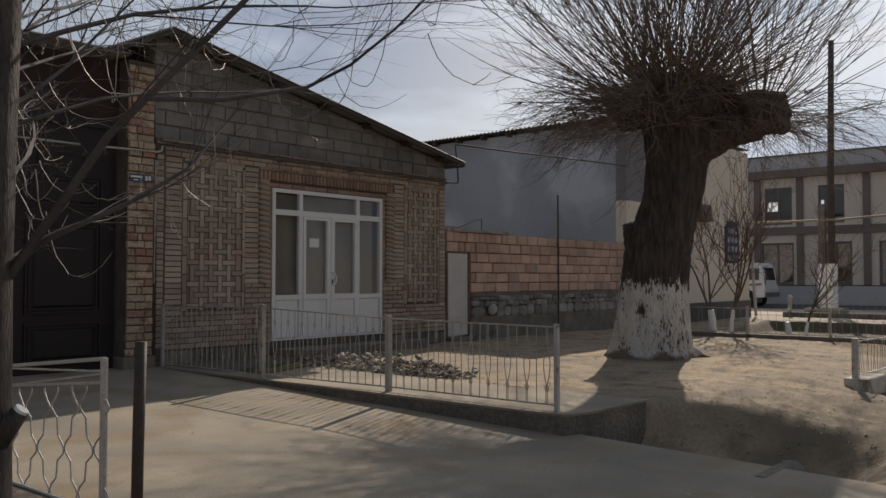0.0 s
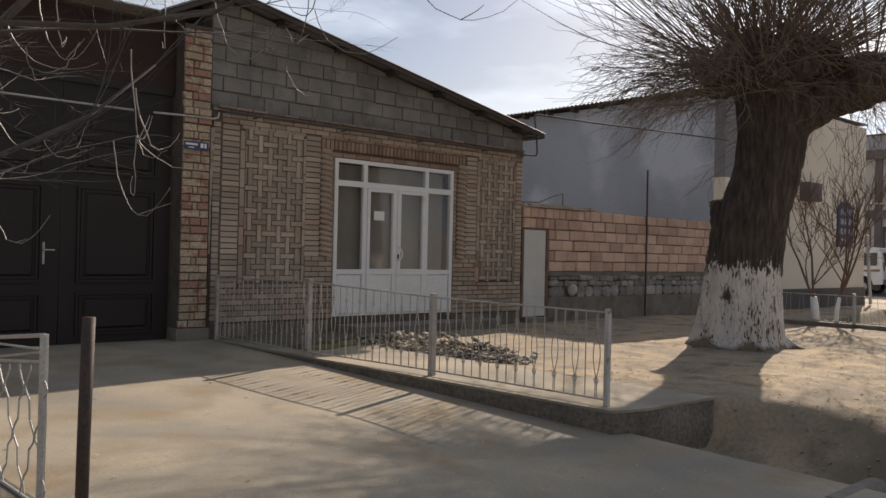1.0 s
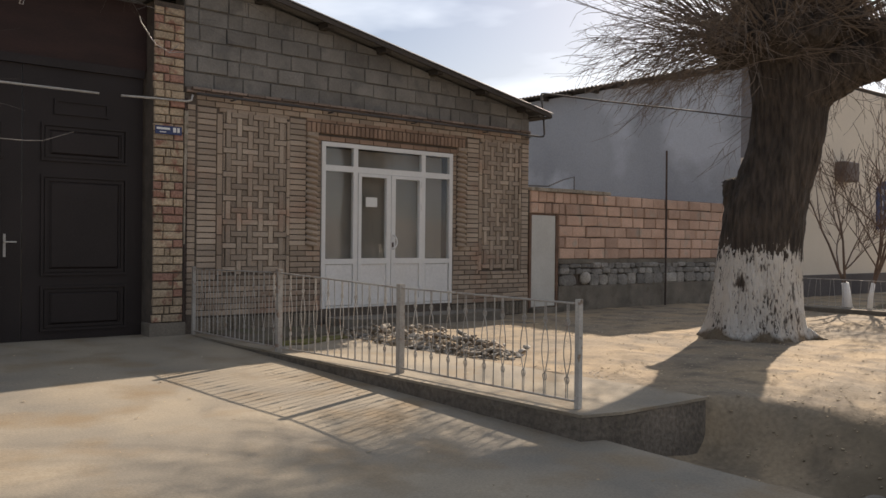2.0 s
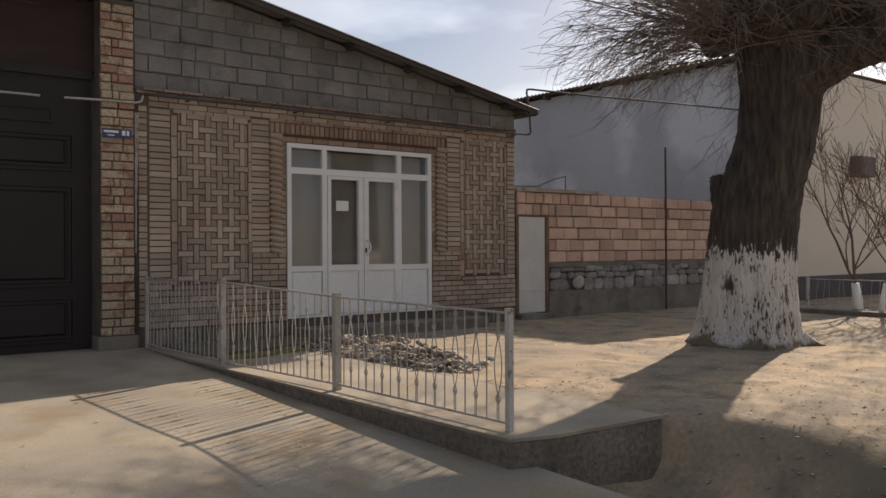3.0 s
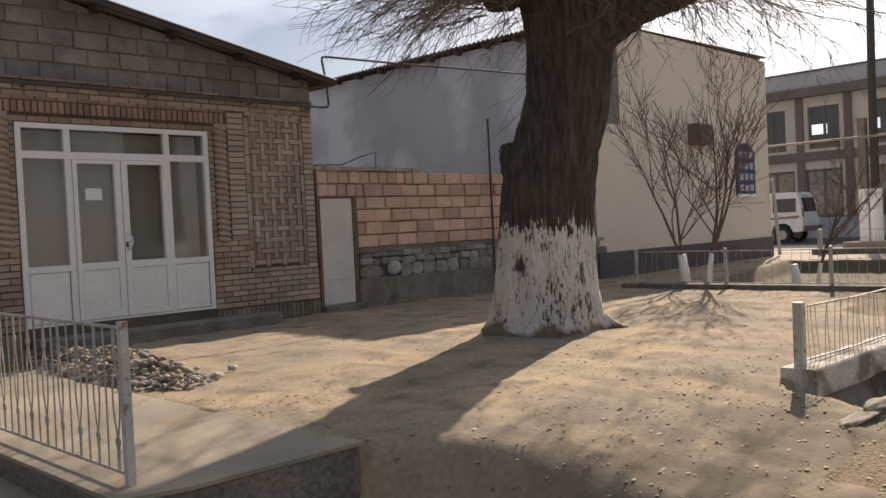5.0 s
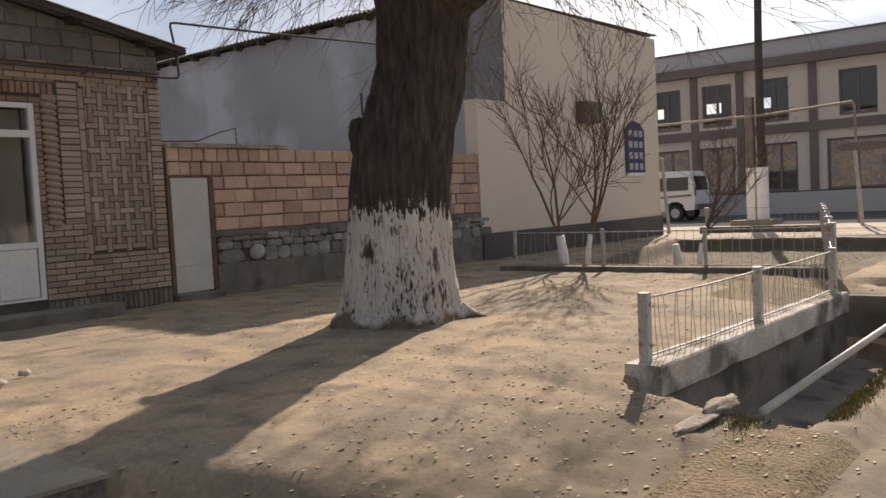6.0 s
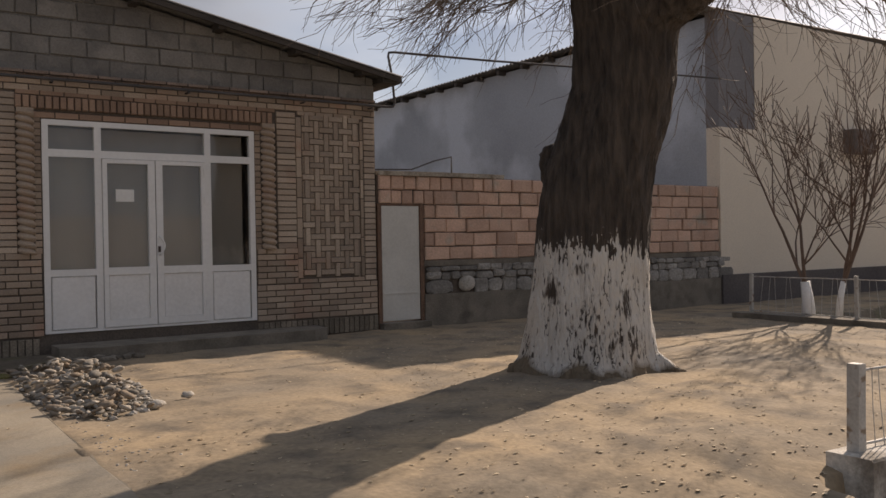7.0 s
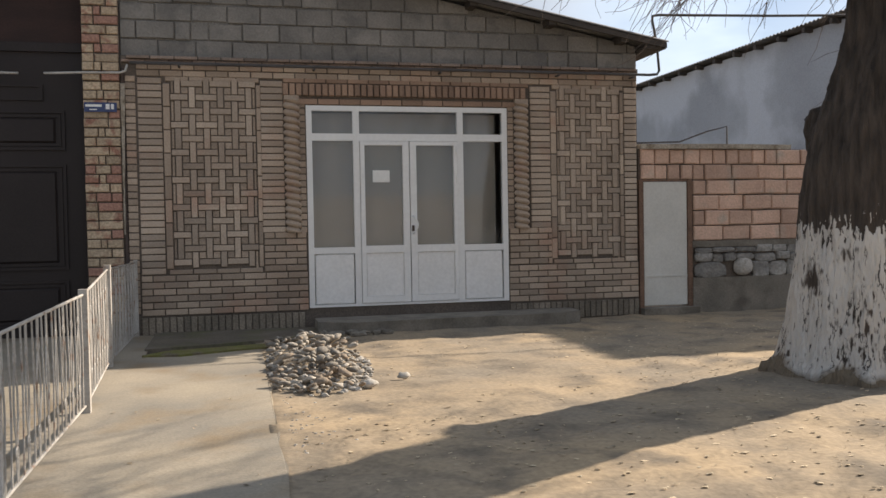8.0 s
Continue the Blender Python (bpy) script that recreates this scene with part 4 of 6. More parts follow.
while z < 4.12:
    x = -0.53
    proud = 0.03 if 2.83 < z < 3.06 else 0.0
    for w in ROWS[rng.choice((0, 1, 1, 0, 2, 3, 4, 5))]:
        at = Matrix.Translation((x + w / 2 + rng.uniform(-.003, .003), rng.uniform(-.014, .008) - proud, z + rng.uniform(-.003, .003))) @ Euler((0, rng.uniform(-.018, .018), rng.uniform(-.02, .02))).to_matrix().to_4x4()
        part("brick", PB[w], None, core, at=at)
        x += w
    part("brick", PE, None, core, at=Matrix.Translation((-0.53 + 0.006, 0.15 + 0.02 * (n % 2), z)) @ Matrix.Rotation(-math.pi / 2, 4, "Z"))
    z += PZ
    n += 1
smear = M()
for k in range(25):   # ragged smear, widest at its top
    z = 1.15 + 1.68 * k / 24
    u = k / 24
    a = -0.133 + 0.010 * noise.noise(Vector((z * 7, 0, 0)))
    b = -0.118 + 0.034 * u ** 1.6 + 0.014 * noise.noise(Vector((z * 6, 4, 0)))
    smear.v += [(a, -0.004, z), (max(b, a + 0.006), -0.006 - 0.006 * u, z), (max(b, a + 0.006), 0.03, z), (a, 0.03, z)]
for k in range(24):
    smear.f += [(4 * k + q, 4 * k + (q + 1) % 4, 4 * k + 4 + (q + 1) % 4, 4 * k + 4 + q) for q in range(4)]
smear.f += [(3, 2, 1, 0), (96, 97, 98, 99)]
alone("plaster_streak", smear, DIRTYL, "whitish plaster streak down the pillar corner", "plaster", kind="structure")
part("joint", M().box(-0.125, -0.085, 0.012, 0.05, 0.15, 3.0), DARKM, pillar, "dark gap filler beside the wall")

plate = thing("number_plate", (-0.34, -0.01, 2.56), "small blue enamel plate with white markings on pillar", "plate")
part("board", M().slab(0.34, 0.105, 0.008, 0.002, -0.345, -0.018, 2.562), PLATE, plate)
for a, b, c, d in ((-0.50, -0.33, 2.566, 2.592), (-0.46, -0.38, 2.53, 2.542), (-0.29, -0.25, 2.54, 2.598), (-0.235, -0.205, 2.54, 2.598)):
    part("marking", M().box(a, b, -0.0215, -0.017, c, d), PAPER, plate, "plain white bar")

gate = thing("metal_gate", (-2.2, 0.25, 0), "closed dark brown panelled metal gate with handle", "gate")
GX = (-4.2, -3.1, -1.96, -0.56)
for a, b in zip(GX, GX[1:]):
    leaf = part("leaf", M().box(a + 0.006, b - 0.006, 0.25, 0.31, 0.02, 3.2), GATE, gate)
    for z0, z1 in ((0.15, 0.62), (0.80, 1.92), (2.14, 2.52)):
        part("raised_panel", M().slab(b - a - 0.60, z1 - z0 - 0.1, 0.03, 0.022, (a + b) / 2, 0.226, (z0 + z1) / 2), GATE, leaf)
        fr = M()
        for k, (d, y) in enumerate(((0.0, 0.226), (0.045, 0.236))):
            x0, x1, za, zb = a + 0.20 + d, b - 0.20 - d, z0 - 0.03 + d, z1 + 0.03 - d
            fr.box(x0, x1, y, 0.252, za, za + 0.03).box(x0, x1, y, 0.252, zb - 0.03, zb)
            fr.box(x0, x0 + 0.03, y, 0.252, za + 0.03, zb - 0.03).box(x1 - 0.03, x1, y, 0.252, za + 0.03, zb - 0.03)
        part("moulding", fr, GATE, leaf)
part("handle", M().box(-2.17, -2.13, 0.235, 0.25, 0.99, 1.25).tube([(-2.15, 0.235, 1.16), (-2.15, 0.19, 1.16), (-2.03, 0.185, 1.16)], 0.009, 8), LPIPE, gate, "pale metal lever handle")
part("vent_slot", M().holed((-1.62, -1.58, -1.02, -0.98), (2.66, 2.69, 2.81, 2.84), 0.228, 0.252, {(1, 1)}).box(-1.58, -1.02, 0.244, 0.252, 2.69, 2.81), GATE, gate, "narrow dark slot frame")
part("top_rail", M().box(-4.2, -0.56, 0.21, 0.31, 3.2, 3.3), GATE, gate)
alone("lintel", M().box(-4.3, -0.53, 0.24, 0.4, 3.3, 4.12), LINTEL, "dark brown panel above the gate", "lintel", kind="structure")
rfz = lambda x: 4.2
gr = corrugated(-9.0, -0.55, -0.1, 6.0, rfz)
alone("gate_roof", gr, ROOF, "flat corrugated roof over the gateway", "roof", kind="structure")
alone("wall_left", M().box(-12, -4.3, 0.0, 0.35, -0.3, 4.15), DIRTYC, "plain rendered wall beyond the gate", "wall", kind="structure")

gp = thing("gas_pipe", (-1, 0.02, 2.93), "thin pale gas pipe across gate and pillar", "pipe")
part("run", M().tube([(-4.3, 0.03, 2.92), (-1.18, 0.03, 2.925)], 0.014, 8), LPIPE, gp, smooth=True)
part("run", M().tube([(-0.92, 0.03, 2.93), (-0.5, -0.04, 2.935), (-0.13, -0.05, 2.94), (-0.07, -0.06, 2.96), (-0.05, -0.05, 3.03)], 0.014, 8), LPIPE, gp, smooth=True)
gp2 = thing("gas_pipe", (6.3, -0.1, 3.1), "dark gas pipe leaving the house eaves sideways", "pipe")
run = [(-0.02, -0.095, 3.045), (3.0, -0.095, 3.05), (6.22, -0.1, 3.055), (6.33, -0.1, 3.065), (6.36, -0.1, 3.11), (6.33, -0.1, 3.45), (6.27, -0.1, 3.75), (6.28, -0.1, 3.80), (6.36, -0.1, 3.815), (8.0, -0.1, 3.87), (10.2, -0.1, 3.97), (13.36, -0.08, 4.1)]
part("run", M().tube(run, 0.017, 8), PIPE, gp2, smooth=True)
for x in (0.5, 2.0, 3.5, 5.0, 6.0):
    part("bracket", M().box(x - 0.012, x + 0.012, -0.12, 0.02, 3.015, 3.03), PIPE, gp2)

# ---- garden wall with small door ----
gw = thing("garden_wall", (10, 0.1, 0), "wall of pink blocks on rubble stone base", "wall")
back = part("backing", M().box(6.86, 13.35, 0.035, 0.28, -0.06, 2.13).box(6.12, 6.86, 0.035, 0.28, 1.72, 2.13), MORTAR, gw)
part("render_foot", M().box(6.86, 13.35, -0.02, 0.04, -0.06, 0.45), DIRTYC, gw, "grey rendered foot")
part("concrete_band", M().box(6.86, 13.35, -0.012, 0.04, 0.85, 0.93), DIRTYC, gw)
for r in range(6):
    z0 = 0.935 + r * 0.2
    z1 = z0 + 0.19
    x = 6.88 - (0.2 if r % 2 else 0.0)
    if r in (4, 5):
        x = 6.14
    while x < 13.34:
        w = rng.choice((0.39, 0.41, 0.37, 0.40, 0.35, 0.43)) if not (r >= 4 and x < 6.95) else rng.uniform(0.17, 0.21)
        if r == 5 and x < 8.0:
            w = rng.uniform(0.17, 0.24)
        a, b = max(x, 6.88 if r < 4 else 6.14), min(x + w, 13.35)
        x += w
        if b - a < 0.06:
            continue
        m = M().slab(b - a - rng.uniform(0.010, 0.02), z1 - z0 + rng.uniform(-.014, .003), 0.06, 0.014)
        at = Matrix.Translation(((a + b) / 2, rng.uniform(-0.015, 0.015), (z0 + z1) / 2)) @ Euler((rng.uniform(-.03, .03), rng.uniform(-.02, .02), rng.uniform(-.025, .025))).to_matrix().to_4x4()
        part("pink_block", m, PINK, back, at=at)
cap = M().prism([(6.13, -0.03), (7.2, -0.035), (8.0, -0.02), (8.35, 0.02), (8.3, 0.27), (6.13, 0.28)], lambda x, y: 2.19 + 0.014 * noise.noise(Vector((x * 4, y * 4, 2))), 0.06)
part("mortar_cap", cap, DIRTYL, gw, "pale mortar capping")
def flat_stone(x0, x1, z0, z1):
    """A roughly squared face stone: an uneven outline, a worn edge and a slightly hollow or full face."""
    cx, cz, hw, hh = (x0 + x1) / 2, (z0 + z1) / 2, (x1 - x0) / 2, (z1 - z0) / 2
    n, front = 12, rng.uniform(-0.040, -0.015)
    hw, hh = hw * 1.03, hh * 1.06
    turn = rng.uniform(0, 6.28)
    rim = []
    for k in range(n):
        a = turn + 2 * math.pi * k / n
        c, q = math.cos(a), math.sin(a)
        f = 1 / max(abs(c), abs(q)) ** 0.92 * rng.uniform(0.93, 1.03)
        rim.append((c * f * hw, q * f * hh))
    vs = [(cx + u, 0.05, cz + w) for u, w in rim] + [(cx + u, front + 0.022, cz + w) for u, w in rim]
    vs += [(cx + u * 0.82, front + rng.uniform(-0.006, 0.006), cz + w * 0.80) for u, w in rim] + [(cx, front - rng.uniform(-0.004, 0.012), cz)]
    fs = [(n * g + k, n * g + (k + 1) % n, n * (g + 1) + (k + 1) % n, n * (g + 1) + k) for g in range(2) for k in range(n)]
    fs += [(2 * n + k, 2 * n + (k + 1) % n, 3 * n) for k in range(n)]
    return M().add(vs, fs)


for z0, z1, wa, wb in ((0.435, 0.655, 0.20, 0.46), (0.65, 0.765, 0.16, 0.40), (0.76, 0.855, 0.14, 0.36)):
    x = 6.90
    while x < 13.3:
        w = rng.uniform(wa, wb)
        if not (z0 < 0.5 and x < 7.72 and x + w > 7.48):
            part("stone", flat_stone(x, x + w, z0 + rng.uniform(-.015, .02), z1 + rng.uniform(-.02, .012)), RUBBLE, back)
        x += w + 0.006
part("stone", M().blob((7.6, 0.0, 0.58), (0.15, 0.06, 0.125), 0.15, 3, 2), RUBBLE2, back, "large round pale stone", smooth=True)
bd = thing("garden_door", (6.48, 0.02, 0.1), "closed plain pale metal door in garden wall", "door")
part("leaf", M().slab(0.62, 1.60, 0.04, 0.008, 6.485, 0.01, 0.905), SMALLDOOR, bd)
part("frame", M().box(6.80, 6.86, -0.005, 0.06, 0.05, 1.74).box(6.175, 6.80, 0.01, 0.06, 1.708, 1.735).box(6.115, 6.173, 0.0, 0.08, 0.0, 1.735), RUSTY, bd, "rusty brown frame")
part("rib", M().box(6.19, 6.79, 0.002, 0.012, 0.48, 0.50), SMALLDOOR, bd)
alone("threshold", M().box(6.12, 6.9, -0.12, 0.1, -0.05, 0.085), DIRTYC, "worn concrete sill under the door", "threshold", kind="structure")
post = thing("thin_post", (9.96, -0.1, 0), "thin rusty steel post standing before the wall", "post")
part("rod", M().tube([(9.96, -0.1, -0.03), (9.96, -0.1, 1.6), (9.95, -0.1, 3.1)], 0.02, 8), DARKM, post)
yp = thing("yard_pipe", (6.9, 1.5, 2.3), "thin dark cable bracket behind garden wall", "bracket")
part("rod", M().tube([(6.15, 0.2, 2.22), (6.8, 0.2, 2.24), (7.2, 0.2, 2.38), (7.5, 0.2, 2.45), (7.5, 0.2, 2.15)], 0.012, 6), PIPE, yp)

# ---- cream building ----
shop = thing("shop_building", (17.5, 0, 0), "large cream rendered building with blue-grey side wall", "building")
part("front_wall", M().box(13.36, 21.9, -0.02, 0.28, 0.5, 3.23).box(14.42, 21.9, -0.02, 0.28, 3.23, 5.38), CREAM, shop, "smooth cream render")
part("unpainted_wall", M().box(13.36, 14.42, -0.01, 0.28, 3.23, 5.38), GREYR, shop, "dark grey unpainted render")
part("plinth", M().box(13.36, 21.94, -0.06, 0.28, -0.1, 0.5), PLINTH, shop)
part("side_wall", M().box(13.36, 13.64, 0.28, 24, -0.1, 5.3), BLUEWALL, shop, "blue-grey render")
part("far_wall", M().box(21.6, 21.9, 0.28, 24, -0.1, 5.38).box(13.64, 21.6, 23.7, 24, -0.1, 5.3), BGREY, shop)
sr = corrugated(13.1, 22.1, -0.03, 24.2, lambda x: 5.40 + (0.12 if 13.2 < x else 0), 0.018, 0.14)
part("roof", sr, ROOF, shop, "corrugated roof sheets")
for y in np.arange(0.9, 23, 0.9):
    part("rafter_end", M().box(13.14, 13.36, float(y) - 0.05, float(y) + 0.05, 5.24, 5.34), TIMBER, shop)
sign = thing("poster_board", (20.4, -0.05, 2.3), "navy board with rows of pale pictures on cream wall", "board")
arch = [(-0.55, 0)] + [(-0.55, 1.15), (-0.3, 1.33), (0, 1.38), (0.3, 1.33), (0.55, 1.15), (0.55, 0)]
ab = M().add([(20.38 + x, -0.06, 1.68 + z) for x, z in arch] + [(20.38 + x, -0.02, 1.68 + z) for x, z in arch],
             [tuple(range(7)), tuple(range(13, 6, -1))] + [(i, i + 7, (i + 1) % 7 + 7, (i + 1) % 7) for i in range(7)])
part("panel", ab, BOARD, sign)
for i in range(3):
    for j in range(4):
        part("picture", M().box(20.0 + i * 0.3, 20.2 + i * 0.3, -0.066, -0.058, 1.78 + j * 0.29, 1.95 + j * 0.29), BGREY, sign)
part("caption_strip", M().box(19.85, 20.9, -0.07, -0.058, 1.62, 1.7), PAPER, sign)
box = thing("wall_box", (17.75, -0.1, 3.15), "dark metal box fixed on the cream wall", "box")
part("case", M().slab(0.75, 0.5, 0.3, 0.03, 17.75, -0.32, 3.15), BDARK, box)
gut = thing("drain_pipe", (21.95, -0.12, 0), "slanting pale drain pipe at the building corner", "pipe")
part("run", M().tube([(21.85, -0.12, 2.1), (21.9, -0.14, 1.6), (22.0, -0.2, -0.02)], 0.05, 8), LPIPE, gut)


# ---- trees ----
def shoot(m, p, d, length, r0, r, seg=6, bend=0.25, lift=0.0, n=4, r1=None):
    """A thin tapering shoot that bends as it goes. Returns its points."""
    pts, dirv = [Vector(p)], Vector(d).normalized()
    for _ in range(seg):
        dirv = (dirv + Vector((r.uniform(-1, 1), r.uniform(-1, 1), r.uniform(-1, 1))) * bend / seg * 2 + Vector((0, 0, lift / seg))).normalized()
        pts.append(pts[-1] + dirv * length / seg)
    r1 = r0 * 0.25 if r1 is None else r1
    m.tube(pts, [r0 + (r1 - r0) * i / seg for i in range(seg + 1)], n, False)
    return pts


def pollard():
    """The great pollarded tree: fluted leaning trunk, knuckled head and hundreds of straight shoots."""
    r = random.Random(11)
    t = thing("pollarded_tree", (5.8, -4.38, 0), "old pollarded tree with whitewashed trunk and bare shoots", "tree")
    spine = [(-0.25, 5.80, -4.36, 0.86), (0.0, 5.81, -4.38, 0.67), (0.12, 5.82, -4.39, 0.625), (0.35, 5.83, -4.40, 0.59), (0.7, 5.83, -4.41, 0.55), (1.2, 5.84, -4.45, 0.51), (1.6, 5.86, -4.49, 0.50),
             (1.9, 5.90, -4.54, 0.49), (2.2, 5.97, -4.62, 0.475), (2.6, 6.03, -4.72, 0.455), (3.0, 6.03, -4.76, 0.455), (3.4, 6.01, -4.78, 0.50), (3.8, 5.95, -4.78, 0.58), (4.15, 5.92, -4.78, 0.5), (4.35, 5.88, -4.8, 0.2)]
    m, n = M(), 64
    zs = np.linspace(-0.25, 4.35, 110)
    col = list(zip(*spine))
    for z in zs:
        cx, cy, rad = (float(np.interp(z, col[0], col[k])) for k in (1, 2, 3))
        for k in range(n):
            a = 2 * math.pi * k / n
            q = Vector((math.cos(a) * 2.2, math.sin(a) * 2.2, z * 0.55))
            f = 1 + 0.08 * noise.noise(q) + 0.045 * noise.noise(Vector((math.cos(a) * 7, math.sin(a) * 7, z * 1.1)))
            f += 0.02 * noise.noise(Vector((math.cos(a) * 22, math.sin(a) * 22, z * 2.5)))
            if z < 0.4:   # root flare
                f += (0.4 - z) * 0.35 * max(0, noise.noise(Vector((math.cos(a) * 2.5, math.sin(a) * 2.5, 9))))
            m.v.append((cx + math.cos(a) * rad * f, cy + math.sin(a) * rad * f, float(z)))
    m.f = [(j * n + k, j * n + (k + 1) % n, (j + 1) * n + (k + 1) % n, (j + 1) * n + k) for j in range(len(zs) - 1) for k in range(n)]
    m.f += [tuple(range(n - 1, -1, -1)), tuple(range((len(zs) - 1) * n, len(zs) * n))]
    # right arm, old cuts and knuckles
    m.tube([(5.98, -4.75, 3.1), (6.06, -5.1, 3.32), (6.16, -5.5, 3.5), (6.28, -5.9, 3.62)], [0.42, 0.35, 0.31, 0.34], 20)
    heads = [((5.85, -4.82, 4.0), (0.68, 0.68, 0.42)), ((5.6, -4.3, 3.9), (0.42, 0.42, 0.36)), ((6.0, -5.2, 4.0), (0.42, 0.42, 0.30)), ((6.3, -5.95, 3.68), (0.42, 0.42, 0.38)), ((5.95, -4.5, 4.2), (0.4, 0.4, 0.3)), ((5.5, -4.9, 3.85), (0.4, 0.4, 0.34))]
    for i, (c, s) in enumerate(heads):
        m.blob(c, s, 0.45, i + 2, 3)
    m.blob((5.66, -4.10, 2.03), (0.10, 0.10, 0.07), 0.7, 21, 3)
    m.blob((5.63, -4.14, 1.85), (0.10, 0.10, 0.16), 0.7, 23, 3)
    # roots that run out into the dirt
    for a, ln, rad in ((-1.0, 0.98, 0.085), (-0.5, 0.86, 0.07), (2.75, 0.78, 0.05), (3.7, 0.78, 0.06), (-2.2, 0.78, 0.06), (1.2, 0.8, 0.07)):
        d = Vector((math.cos(a), math.sin(a), 0))
        m.tube([Vector((5.82, -4.39, 0.16)) + d * 0.5, Vector((5.82, -4.39, 0.03)) + d * 0.74, Vector((5.82, -4.39, -0.07)) + d * ln], [rad, rad * 0.8, rad * 0.4], 10)
    # weld the pieces into one skin, then furrow it
    raw = bpy.data.objects.new("trunk_raw", m.mesh("trunk_raw", BARK))
    scene.collection.objects.link(raw)
    rm = raw.modifiers.new("weld", "REMESH")
    rm.mode, rm.voxel_size = "VOXEL", 0.022
    sm = raw.modifiers.new("soften", "SMOOTH")
    sm.factor, sm.iterations = 0.5, 7
    skin = bpy.data.meshes.new_from_object(raw.evaluated_get(bpy.context.evaluated_depsgraph_get()))
    bpy.data.objects.remove(raw)
    shift = []
    for v in skin.vertices:
        c = v.co
        ridge = abs(noise.noise(Vector((c.x * 9, c.y * 9, c.z * 1.3)))) + 0.6 * abs(noise.noise(Vector((c.x * 21, c.y * 21, c.z * 3.1 + 5))))
        shift.append(c + v.normal * ((0.25 - ridge) * (0.05 if c.z > 1.15 else 0.03)))
    for v, c in zip(skin.vertices, shift):
        v.co = c
    skin.name = "trunk"
    skin.polygons.foreach_set("use_smooth", [True] * len(skin.polygons))
    if not skin.materials:
        skin.materials.append(BARK)
    part("trunk", skin, None, t, "dark fissured bark, whitewashed lower part")
    crown = M()
    for c, s in heads:
        c = Vector(c)
        for _ in range(int(66 * s[0] / 0.42)):
            az, el = r.uniform(0, 2 * math.pi), math.asin(r.uniform(0.0, 1.0))
            d = Vector((math.cos(az) * math.cos(el), math.sin(az) * math.cos(el), math.sin(el)))
            p = c + Vector((d.x * s[0], d.y * s[1], d.z * s[2])) * 0.9
            ln = r.uniform(2.2, 4.6) * (0.8 + 0.25 * max(d.z, 0))
            pts = shoot(crown, p, d + Vector((0, 0, 0.25)), ln, r.uniform(0.006, 0.0125), r, 8, 0.16, r.uniform(0.1, 0.75) * (1.15 - d.z))
            for q in range(10):   # twiggy upper ends; those above 5.8 m, out of view, added for driveway shade
                i = r.randint(3, 6)
                if pts[i].z > (5.3 if q < 3 else 5.8):
                    shoot(crown, pts[i], (pts[i + 1] - pts[i]).normalized() + Vector((r.uniform(-1, 1), r.uniform(-1, 1), r.uniform(0.0, 0.8))) * 0.8, r.uniform(0.5, 1.3), 0.007, r, 4, 0.4, 0.15, 3, 0.003)
            for q in range(r.randint(1, 3)):
                i = r.randint(1, 5) if q < 3 else r.randint(3, 5)
                dd = (pts[i + 1] - pts[i]).normalized() + Vector((r.uniform(-1, 1), r.uniform(-1, 1), r.uniform(-0.7, 0.8))) * 0.75
                w = shoot(crown, pts[i], dd, r.uniform(0.35, 1.2), 0.005, r, 3, 0.3, 0.1, 3, 0.0025)
                if r.random() < 0.5:
                    shoot(crown, w[1], dd + Vector((r.uniform(-1, 1), r.uniform(-1, 1), r.uniform(-0.6, 0.4))), r.uniform(0.2, 0.5), 0.004, r, 2, 0.3, 0, 3, 0.002)
        # low hanging fringe
        for _ in range(int(8 * s[0] / 0.42)):
            az = r.uniform(0, 2 * math.pi)
            d = Vector((math.cos(az), math.sin(az), r.uniform(-0.2, 0.5)))
            pts = shoot(crown, c + d * s[0] * 0.85, d, r.uniform(1.2, 3.6), 0.008, r, 6, 0.6, r.uniform(-0.4, 0.25))
            for q in range(8):
                i = r.randint(1, 5)
                shoot(crown, pts[i], (pts[i + 1] - pts[i]).normalized() + Vector((r.uniform(-1, 1), r.uniform(-1, 1), r.uniform(-0.6, 0.5))) * 0.8, r.uniform(0.2, 0.7), 0.0045, r, 3, 0.6, 0.0, 3, 0.002)
    # drooping skirt, fullest on the house side
    for k in range(240):
        az = r.uniform(-1.0, 1.6) if k % 5 < 2 else (r.uniform(1.6, 3.6) if k % 2 else r.uniform(0, 6.28))
        d = Vector((math.cos(az), math.sin(az), r.uniform(-0.1, 0.35)))
        p = (Vector((6.28, -5.9, r.uniform(3.4, 3.8))) if k % 5 < 2 else Vector((5.72, -4.45, r.uniform(3.5, 4.1)))) + Vector((d.x, d.y, 0)) * (0.3 if k % 5 < 2 else 0.5)
        pts = shoot(crown, p, d, r.uniform(1.6, 3.3) if k % 5 < 2 else r.uniform(0.9, 2.2), 0.007, r, 7, 0.6, r.uniform(-0.6, 0.1) if k % 5 < 2 else (r.uniform(-1.15, -0.35) if k % 2 else r.uniform(-0.6, 0.1)))
        for q in range(12):
            i = r.randint(1, 6)
            dd = (pts[i + 1] - pts[i]).normalized() + Vector((r.uniform(-1, 1), r.uniform(-1, 1), r.uniform(-0.9, 0.4))) * 0.7
            shoot(crown, pts[i], dd, r.uniform(0.2, 0.7), 0.0038, r, 4, 0.8, 0.0, 3, 0.0018)
    part("crown", crown, TWIG, t, "dense spray of thin bare shoots")
    return t


pollard()


